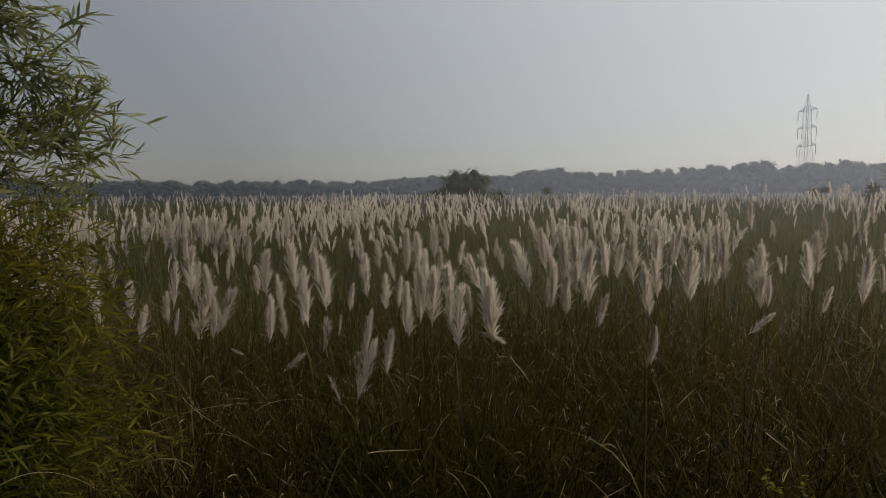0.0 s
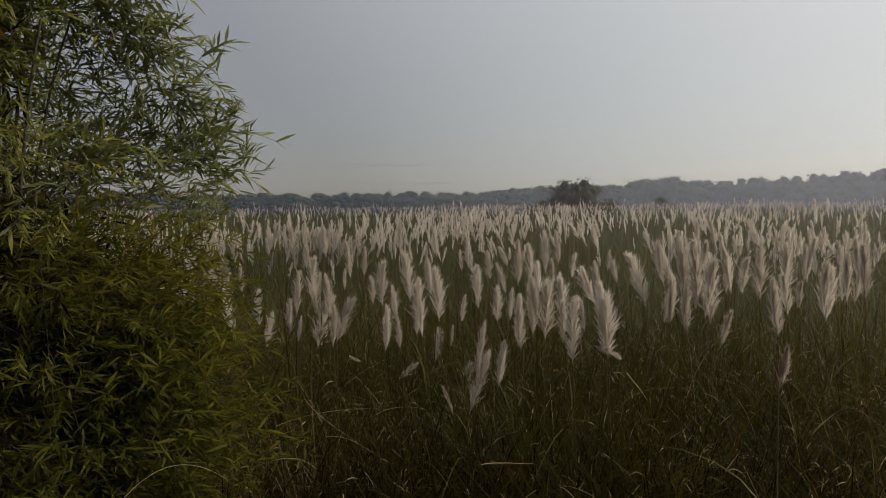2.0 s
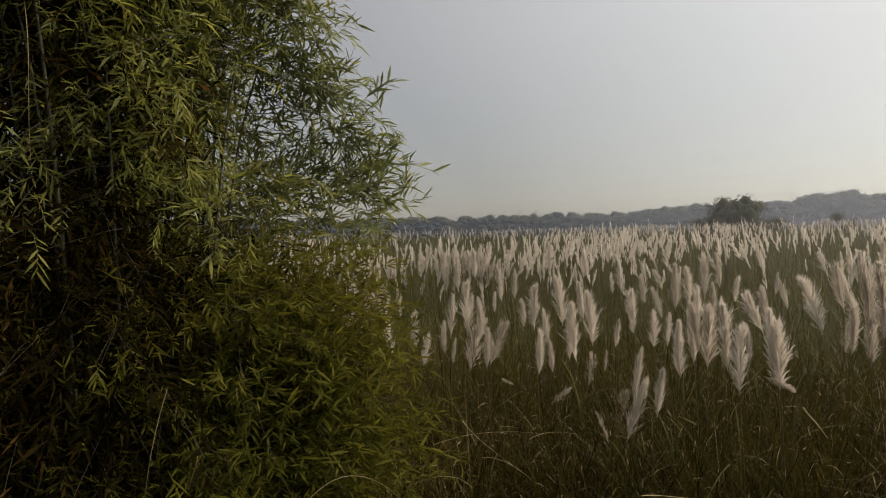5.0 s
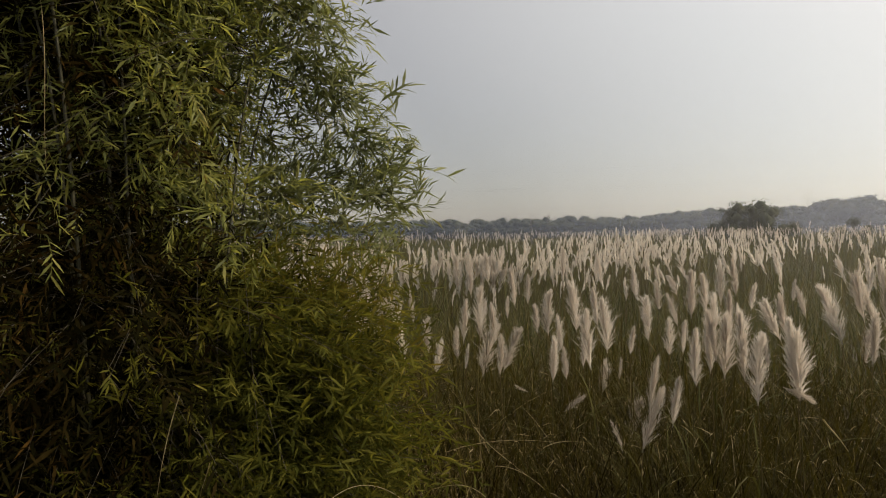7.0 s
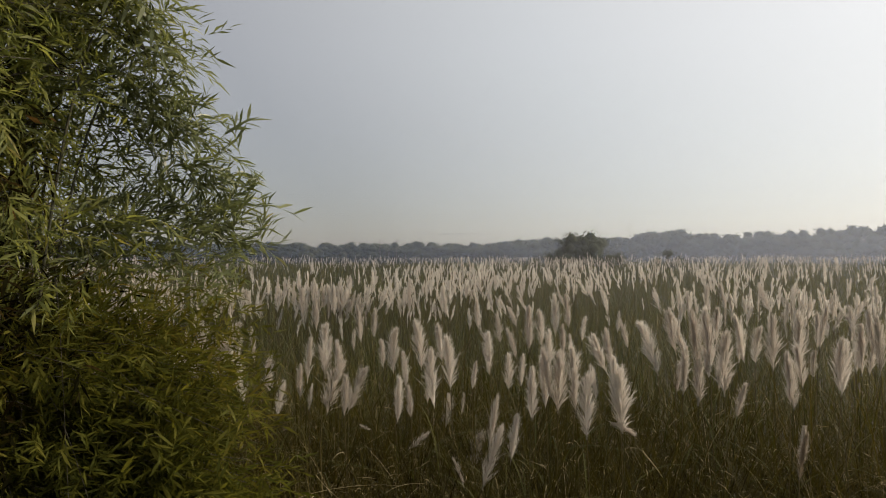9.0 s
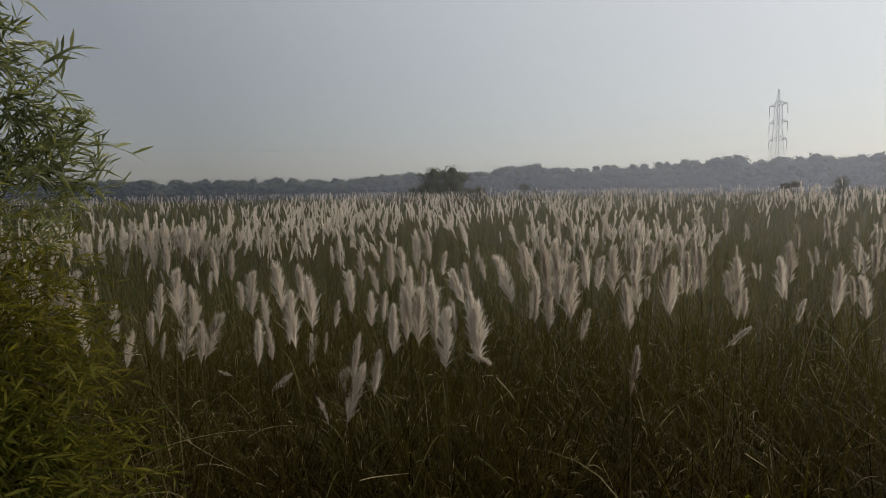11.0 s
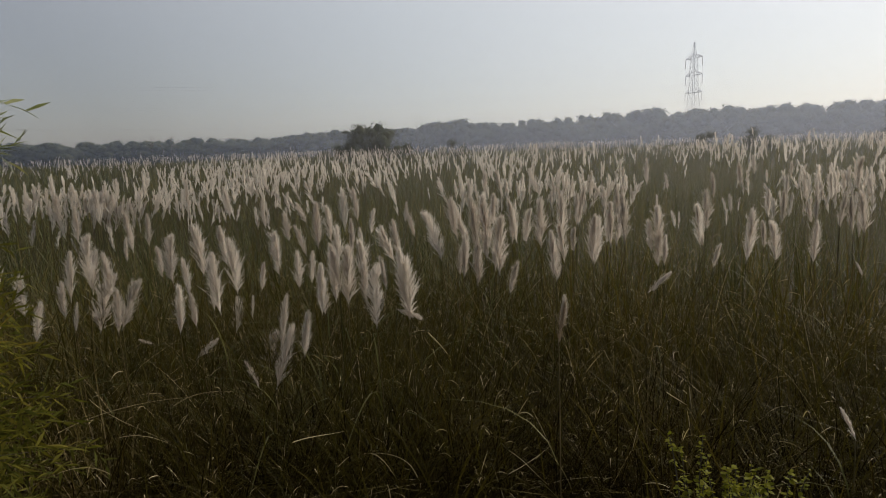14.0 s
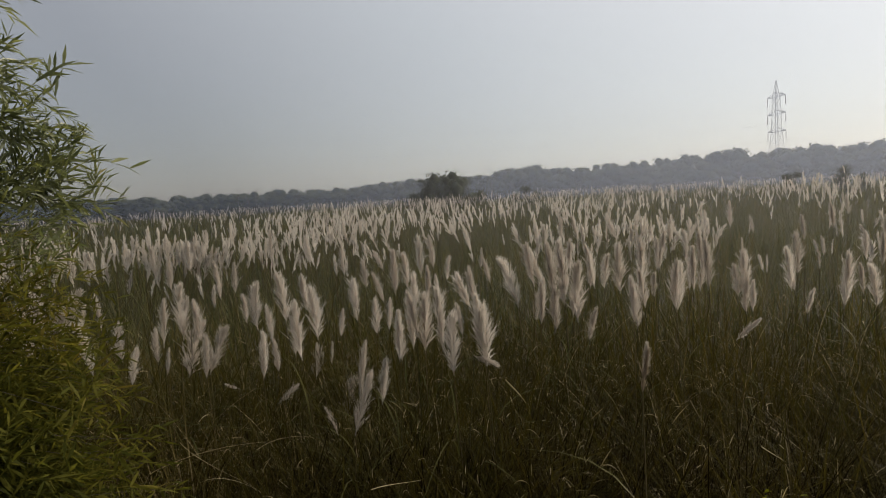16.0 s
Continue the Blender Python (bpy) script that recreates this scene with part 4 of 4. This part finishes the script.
    for name, lo, hi, mat, label in (("foliage", 0, old_from, M_BAMBOO, "dense mass of narrow bamboo leaves"), ("withered_shaded_foliage", old_from, first_shoot, M_OLD_SHADED, "withered brown bamboo leaves, coloured near black for shade in the heart"), ("low_shaded_foliage", first_shoot, last_shoot, M_LOW_SHADED, "yellow-green leaves of low shoots and boughs, coloured darker for shade"), ("hanging_foliage", last_shoot, len(poses), M_HANG, "leafy ends of hanging branches")):
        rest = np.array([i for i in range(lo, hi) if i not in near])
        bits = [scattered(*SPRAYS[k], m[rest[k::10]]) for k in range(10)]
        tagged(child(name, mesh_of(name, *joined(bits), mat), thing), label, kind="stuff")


bamboo()


# ---- far trees ----
def tree_template(seed, tall, wide, lumps, leaves, size, solid_part=0.7):
    """A rounded tree: crown of many small clumps on lobes, and a forked trunk."""
    r = np.random.default_rng(200 + seed)
    lobes = []
    for i in range(lumps):
        a, h = r.uniform(0, 2 * np.pi), r.uniform(0.14, 0.86)
        rad = wide * (0.52 - 0.32 * abs(h - 0.45)) * r.random()**0.5
        lobes.append((rad * np.cos(a), rad * np.sin(a), tall * h, wide * r.uniform(0.18, 0.30)))
    lobes = np.array(lobes)
    pick = r.integers(len(lobes), size=leaves)
    d = unit(r.normal(0, 1, (leaves, 3)))
    p = lobes[pick, :3] + d * lobes[pick, 3:4] * r.uniform(0.56, 0.8, leaves)[:, None] * [1, 1, 0.8]
    p[:, 2] = np.clip(p[:, 2], 0.2, None)
    a = unit(r.normal(0, 1, (leaves, 3)))
    b = unit(np.cross(a, d + r.normal(0, 0.4, (leaves, 3))))
    s = size * r.uniform(0.5, 1.2, leaves)[:, None]
    u, w = np.meshgrid(np.linspace(0, 2 * np.pi, 5, endpoint=False), np.linspace(0.3, np.pi - 0.3, 3))
    ball = np.stack([np.cos(u) * np.sin(w), np.sin(u) * np.sin(w), 0.8 * np.cos(w)], -1).reshape(-1, 3)
    skin = np.array([(j * 5 + i, j * 5 + (i + 1) % 5, (j + 1) * 5 + (i + 1) % 5) for j in range(2) for i in range(5)] + [(j * 5 + i, (j + 1) * 5 + (i + 1) % 5, (j + 1) * 5 + i) for j in range(2) for i in range(5)])
    m = np.zeros((len(lobes), 3, 4))
    for k in range(3):
        m[:, k, k], m[:, k, 3] = lobes[:, 3] * solid_part, lobes[:, k]
    solid = scattered(ball, skin, m)
    v = np.stack([p - a * s, p + a * s * 0.6 - b * s * 0.7, p + a * s * 0.5 + b * s * 0.7], 1).reshape(-1, 3)
    v, f = joined([(v, np.arange(leaves * 3).reshape(-1, 3)), solid])
    v[:, 2] = np.maximum(v[:, 2], 0.0)
    z = np.linspace(0, 0.7 * tall, 6)
    trunk = [tube(np.stack([0.1 * np.sin(z), 0 * z, z - 0.3], -1), np.linspace(0.03 * tall, 0.012 * tall, 6), 6)]
    for i in range(4):
        e = lobes[r.integers(len(lobes)), :3]
        trunk.append(tube(bezier((0, 0, 0.3 * tall), (0, 0, 0.45 * tall), e * 0.7 + [0, 0, 0.1 * tall], e, 6), np.linspace(0.014 * tall, 0.004 * tall, 6), 5))
    return mesh_of("crown", v, f, M_FAR), mesh_of("trunk", *joined(trunk), M_BARK, True)


TREES = [tree_template(i, 10.0, (9.0, 7.5, 11.0)[i % 3], 26, 1200, 0.32, 0.62) for i in range(7)]


def tree(x, y, tall, wide, kind, spin, label):
    thing = new("tree")
    thing.matrix_basis = Matrix.Translation((x, y, 0)) @ Matrix.Rotation(spin, 4, "Z")
    crown, trunk = TREES[kind]
    m = Matrix.Diagonal((wide / 10, wide / 10, tall / 10, 1))
    child("trunk", trunk, thing, m)
    child("crown", crown, thing, m)
    tagged(thing, label, "tree", "wooded edge of the field")


def skyline(b):
    """Height of the wood above the eye as a slope, by bearing."""
    return np.interp(b, [-62, -30, -18, -9, -2, 4, 6.2, 7.8, 9, 10.5, 13, 16, 24, 32, 42, 54], [0.026, 0.0245, 0.023, 0.022, 0.027, 0.032, 0.031, 0.039, 0.037, 0.040, 0.032, 0.036, 0.0415, 0.0395, 0.0415, 0.044])


tr = np.random.default_rng(31)
for row, (off, fac, count) in enumerate(((0, 0.88, 80), (16, 1.0, 124))):
    for i in range(count):
        b = -63 + 118 * (i + tr.uniform(0.1, 0.9)) / count
        dist = np.interp(b, [-60, -20, 0, 20, 45], [290, 270, 235, 205, 195]) + off + tr.uniform(-5, 5)
        tall = (3.0 + dist * skyline(b)) * fac * tr.uniform(0.94, 1.05)
        tree(dist * math.sin(radians(b)), dist * math.cos(radians(b)), float(tall), float(tr.uniform(10, 18)), int(tr.integers(7)), float(tr.uniform(0, 6.3)), "rounded hazy green tree in the wood beyond the field")


# ---- pylon and cables ----
def bars(pairs, thick):
    out = []
    for a, b in pairs:
        out.append(tube(np.array([a, b], float), [thick, thick], 4))
    return joined(out)


def pylon(x, y, turn):
    thing = new("pylon")
    thing.matrix_basis = Matrix.Translation((x, y, 0)) @ Matrix.Rotation(radians(turn), 4, "Z")
    tagged(thing, "grey steel lattice transmission tower behind the wood", "pylon")
    levels = [(0, 3.1), (5, 2.45), (9.5, 1.85), (13.5, 1.35), (17.0, 1.05), (19.6, 0.98), (22.3, 0.9), (24.9, 0.84), (27.5, 0.76), (28.9, 0.5), (32.5, 0.05)]
    corner = [(1, 1), (-1, 1), (-1, -1), (1, -1)]
    for cx, cy in corner:
        child("leg", mesh_of("leg", *bars([((cx * w0, cy * w0, z0), (cx * w1, cy * w1, z1)) for (z0, w0), (z1, w1) in zip(levels, levels[1:])], 0.07), M_STEEL), thing)
    for (z0, w0), (z1, w1) in zip(levels, levels[1:]):
        pairs = []
        for (ax, ay), (bx, by) in zip(corner, corner[1:] + corner[:1]):
            pairs += [((ax * w0, ay * w0, z0), (bx * w1, by * w1, z1)), ((bx * w0, by * w0, z0), (ax * w1, ay * w1, z1)), ((ax * w1, ay * w1, z1), (bx * w1, by * w1, z1))]
        child("bracing", mesh_of("bracing", *bars(pairs, 0.032), M_STEEL), thing)
    for z in (17.0, 22.3, 27.5):
        for sgn in (1, -1):
            w = np.interp(z, [17.0, 27.5], [1.05, 0.76])
            end = (sgn * 4.4, 0, z + 0.1)
            arm = child("cross_arm", mesh_of("cross_arm", *bars([((sgn * w, w, z), end), ((sgn * w, -w, z), end), ((sgn * w * 0.9, w * 0.9, z + 1.3), end), ((sgn * w * 0.9, -w * 0.9, z + 1.3), end), ((sgn * 2.6, 0.4, z), (sgn * 2.6, 0, z + 0.6)), ((sgn * 2.6, -0.4, z), (sgn * 2.6, 0, z + 0.6))], 0.07), M_STEEL), thing)
            zz = np.linspace(z, z - 2.6, 27)
            child("insulator", mesh_of("insulator", *tube(np.stack([np.full(27, sgn * 4.4), np.zeros(27), zz], -1), np.where(np.arange(27) % 2 == 0, 0.11, 0.06), 8), M_GLASS), arm)


PX, PY, TURN = 111.6, 200.0, -85.0
pylon(PX, PY, TURN)


def cable(a, b, sag, name="power_cable"):
    t = np.linspace(0, 1, 60)[:, None]
    p = np.asarray(a) * (1 - t) + np.asarray(b) * t
    p[:, 2] -= sag * 4 * t[:, 0] * (1 - t[:, 0])
    ob = new(name, mesh_of(name, *tube(p, np.full(60, 0.012), 5), M_WIRE, True))
    tagged(ob, "thin grey overhead power cable sagging across the sky", "cable", "power cables")


ct, st = math.cos(radians(TURN)), math.sin(radians(TURN))
for z in (17.0, 22.3, 27.5):
    for sgn in (1, -1):
        here = np.array([PX + sgn * 4.4 * ct, PY + sgn * 4.4 * st, z - 2.6])
        cable(here, here + [-257, -21, 0], 4.75)
        cable(here, here + [257, 21, 0], 4.75)


# ---- low shrub on the bank ----
def shrub(x, y, top, seed):
    r = np.random.default_rng(seed)
    z0 = float(ground_z(x, y))
    height = top - z0
    thing = new("shrub")
    thing.location = (x, y, z0)
    tagged(thing, "small yellow-green broad-leaved shrub among dark grass", "shrub")
    for i in range(9):
        a = r.uniform(0, 2 * np.pi)
        reach = r.uniform(0.03, 0.17)
        end = np.array([reach * np.cos(a), reach * np.sin(a), height * r.uniform(0.75, 1.0)])
        path = bezier((0, 0, -0.03), (0, 0, height * 0.4), end * [0.6, 0.6, 0.9], end, 9)
        stem = child("stem", mesh_of("stem", *tube(path, np.linspace(0.007, 0.002, 9), 5), M_TWIG), thing)
        n = 34
        t = r.uniform(0.6, 1, n)
        p = np.stack([np.interp(t * 8, np.arange(9), path[:, k]) for k in range(3)], -1)
        out = unit(r.normal(0, 1, (n, 3)) * [1, 1, 0.3])
        side = unit(np.cross(out, [0, 0, 1.0]) + r.normal(0, 0.25, (n, 3)))
        L = r.uniform(0.014, 0.034, n)
        v, f = ribbons(p, out, side, L, L * 0.7, np.tile([0, 0, -1.0], (n, 1)), r.uniform(-0.1, 0.3, n), 4, 0.1, 0.1)
        child("leaves", mesh_of("leaves", v, f, M_SHRUB), stem)


shrub(1.8, 3.45, 1.76, 3)
shrub(1.89, 3.28, 1.63, 4)
shrub(2.06, 3.22, 1.66, 5)
shrub(1.93, 3.34, 1.6, 6)
shrub(1.96, 3.23, 1.62, 7)
shrub(2.0, 3.42, 1.58, 8)


# ---- single growths before the wood ----
M_DARK = leafy("dark_foliage", ((0.05, (0.036, 0.047, 0.03)), (0.5, (0.054, 0.065, 0.037)), (0.95, (0.082, 0.088, 0.048))), 0.25, rough=0.8, spec=0.05, scale=0.2)


def lone_tree(x, y, tall, wide, seed, label, category="tree", lumps=16, leaves=2600, size=0.22, fronds=0):
    crown, trunk = tree_template(seed, tall, wide, lumps, leaves, size, 0.52)
    crown.materials[0] = M_DARK
    thing = new(category)
    thing.location = (x, y, 0)
    child("trunk", trunk, thing)
    child("crown", crown, thing)
    r = np.random.default_rng(seed)
    for k in range(fronds):
        a = math.pi + r.uniform(-0.9, 0.9)
        root = np.array([-0.36 * wide, -0.2, tall * 0.74])
        way = unit(np.array([np.cos(a), np.sin(a), r.uniform(0.5, 1.6)]))
        n = 26
        t = np.linspace(0.1, 1, n)[:, None]
        rib = root + way * 2.3 * t - np.array([0, 0, 0.9]) * t**2
        side = unit(np.cross(way, [0, 0, 1.0])) * np.where(np.arange(n) % 2 == 0, 1.0, -1.0)[:, None]
        v, f = ribbons(rib, unit(side + way * 0.8 - [0, 0, 0.5]), unit(np.cross(side, way)), 0.5 - 0.3 * np.abs(t[:, 0] - 0.5), np.full(n, 0.10), np.tile([0, 0, -1.0], (n, 1)), np.full(n, 0.3), 2, 0.1)
        child("frond", mesh_of("frond", v, f, M_DARK), thing, None, "arching palm-like leaf")
    tagged(thing, label, category)


def at_bearing(b, dist):
    return dist * math.sin(radians(b)), dist * math.cos(radians(b))


lone_tree(*at_bearing(2.75, 104), 6.9, 7.8, 51, "dark dense tree standing before the hazy wood", lumps=40, leaves=4600, size=0.16, fronds=5)
for b, dist, tall, wide, seed in ((-0.1, 103, 4.3, 5.0, 52), (5.2, 105, 4.1, 4.0, 53), (9.6, 106, 4.6, 4.0, 54), (33.6, 90, 4.1, 4.4, 55), (30.2, 104, 3.9, 3.2, 56)):
    lone_tree(*at_bearing(b, dist), tall, wide, seed, "low dark bush at the far edge of the field", "bush", 9, 1100, 0.16)


def bare_sapling(x, y, tall, seed):
    r = np.random.default_rng(seed)
    thing = new("sapling")
    thing.location = (x, y, 0)
    tagged(thing, "thin nearly bare sapling above the far reeds", "sapling")
    z = np.linspace(0, tall, 9)
    stem = child("stem", mesh_of("stem", *tube(np.stack([0.15 * np.sin(z * 0.5), 0 * z, z], -1), np.linspace(0.045, 0.012, 9), 5), M_BARK), thing)
    for i in range(8):
        h = r.uniform(0.55, 0.98) * tall
        a = r.uniform(0, 6.28)
        end = np.array([np.cos(a), np.sin(a), 0.7]) * r.uniform(0.4, 0.9)
        root = np.array([0.15 * np.sin(h * 0.5), 0, h])
        twig = child("twig", mesh_of("twig", *tube(np.array([root, root + end * 0.6, root + end]), [0.02, 0.015, 0.01], 4), M_BARK), thing)
        n = 4
        p = root + end * r.uniform(0.4, 1.0, (n, 1)) + r.normal(0, 0.08, (n, 3))
        d = unit(r.normal(0, 1, (n, 3)))
        child("leaves", mesh_of("leaves", *ribbons(p, d, unit(np.cross(d, [0, 0, 1.0])), np.full(n, 0.16), np.full(n, 0.06), d * 0, np.zeros(n), 2, 0.1), M_DARK), twig)


bare_sapling(*at_bearing(6.65, 125), 9.2, 71)
bare_sapling(*at_bearing(-14.6, 90), 5.5, 72)
bare_sapling(*at_bearing(-13.2, 92), 5.6, 73)


# ---- haze over the field: faint translucent sheets stand in, lit by sun and sky ----
def haze_sheet(dist, amount, top, tint=(0.66, 0.75, 0.97)):
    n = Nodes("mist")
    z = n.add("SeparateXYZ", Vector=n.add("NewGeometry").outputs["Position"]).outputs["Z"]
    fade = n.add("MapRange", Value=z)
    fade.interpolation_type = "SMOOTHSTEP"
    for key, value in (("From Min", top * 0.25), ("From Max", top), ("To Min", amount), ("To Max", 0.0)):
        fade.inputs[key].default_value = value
    veil = n.add("BsdfTranslucent", Color=(*tint, 1))
    mat = n.done(n.mix(fade.outputs[0], n.add("BsdfTransparent").outputs[0], veil.outputs[0]))
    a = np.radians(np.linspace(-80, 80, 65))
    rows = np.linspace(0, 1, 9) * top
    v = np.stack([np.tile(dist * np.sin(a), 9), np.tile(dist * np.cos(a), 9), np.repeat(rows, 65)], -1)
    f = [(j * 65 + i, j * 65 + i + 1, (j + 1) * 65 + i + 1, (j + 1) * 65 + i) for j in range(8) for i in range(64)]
    tagged(new("mist", mesh_of("mist", v, f, mat, True)), "translucent sheet standing in for haze over the field", "mist", kind="stuff")


haze_sheet(11, 0.036, 9, (0.84, 0.82, 0.78))
haze_sheet(24, 0.03, 14, (0.8, 0.81, 0.84))
haze_sheet(60, 0.026, 30)
haze_sheet(112, 0.028, 45)
haze_sheet(184, 0.17, 60)


# ---- single pale dry stems ----
def dry_stem(points, width, label):
    p = bezier(*points, 14)
    ob = new("dry_stem", mesh_of("dry_stem", *tube(p, np.interp(np.linspace(0, 1, 14), [0, 0.5, 1], [width, width * 0.9, width * 0.3]), 5), M_STRAW, True))
    tagged(ob, label, "stem", "pale dry stems in the grass")


dry_stem(((0.77, 5.45, 1.73), (0.82, 5.56, 1.64), (0.89, 5.67, 1.57), (0.96, 5.78, 1.44)), 0.0055, "pale dry broken stem caught in the grass")
dry_stem(((-0.19, 4.55, 1.37), (-0.11, 4.68, 1.34), (-0.01, 4.81, 1.28), (0.11, 4.93, 1.24)), 0.0025, "pale dry broken stem caught in the grass")
dry_stem(((-2.11, 2.87, 2.27), (-2.23, 2.92, 2.10), (-2.34, 2.98, 1.91), (-2.44, 3.04, 1.70)), 0.0022, "pale dry broken stem caught in the grass")
dry_stem(((-2.02, 2.95, 1.95), (-2.11, 3.03, 1.86), (-2.21, 3.11, 1.77), (-2.30, 3.18, 1.67)), 0.0022, "pale dry broken stem caught in the grass")
dry_stem(((-2.51, 2.56, 4.02), (-2.59, 2.65, 3.76), (-2.71, 2.70, 3.60), (-2.80, 2.78, 3.33)), 0.0017, "pale dry broken stem caught in the grass")
dry_stem(((2.10, 4.32, 1.56), (2.19, 4.41, 1.49), (2.27, 4.50, 1.43), (2.38, 4.57, 1.35)), 0.0033, "pale dry broken stem caught in the grass")
dry_stem(((1.04, 4.09, 1.40), (1.15, 4.18, 1.29), (1.24, 4.28, 1.14), (1.36, 4.37, 1.00)), 0.0013, "pale dry broken stem caught in the grass")
dry_stem(((1.03, 4.09, 1.26), (1.13, 4.19, 1.24), (1.24, 4.28, 1.23), (1.36, 4.37, 1.26)), 0.0013, "pale dry broken stem caught in the grass")
dry_stem(((-0.97, 4.99, 1.50), (-0.91, 5.03, 1.54), (-0.79, 5.10, 1.56), (-0.62, 5.16, 1.50)), 0.0012, "pale dry stem arching out of the dark grass")
dry_stem(((-1.40, 4.80, 1.66), (-1.34, 4.85, 1.53), (-1.21, 4.93, 1.41), (-1.02, 5.02, 1.24)), 0.0012, "pale dry stem arching out of the dark grass")
dry_stem(((3.07, 5.28, 1.81), (3.11, 5.29, 1.74), (3.16, 5.30, 1.67), (3.20, 5.30, 1.57)), 0.0017, "pale dry stem arching out of the dark grass")
dry_stem(((3.24, 5.12, 1.81), (3.26, 5.14, 1.73), (3.26, 5.18, 1.65), (3.26, 5.22, 1.57)), 0.0017, "pale dry stem arching out of the dark grass")
dry_stem(((-1.19, 4.60, 1.48), (-1.10, 4.66, 1.48), (-1.00, 4.72, 1.41), (-0.91, 4.78, 1.30)), 0.0011, "pale dry stem arching out of the dark grass")
dry_stem(((1.26, 4.38, 1.50), (1.31, 4.40, 1.41), (1.34, 4.42, 1.33), (1.39, 4.44, 1.24)), 0.0011, "pale dry stem arching out of the dark grass")
dry_stem(((1.77, 4.08, 1.33), (1.79, 4.10, 1.39), (1.82, 4.12, 1.45), (1.85, 4.14, 1.51)), 0.0011, "pale dry stem arching out of the dark grass")
dry_stem(((-1.60, 4.78, 1.47), (-1.39, 4.90, 1.55), (-1.10, 5.02, 1.55), (-0.88, 5.10, 1.51)), 0.0013, "pale dry stem arching out of the dark grass")
dry_stem(((-1.19, 4.41, 1.35), (-1.30, 4.40, 1.45), (-1.44, 4.38, 1.42), (-1.61, 4.33, 1.34)), 0.0012, "pale dry stem arching out of the dark grass")
dry_stem(((0.52, 4.14, 1.27), (0.49, 4.17, 1.36), (0.42, 4.21, 1.41), (0.23, 4.24, 1.40)), 0.0011, "pale dry stem arching out of the dark grass")
dry_stem(((-1.49, 3.01, 1.77), (-1.40, 3.13, 1.90), (-1.30, 3.24, 1.88), (-1.18, 3.36, 1.69)), 0.0011, "pale dry stem arching out of the dark grass")
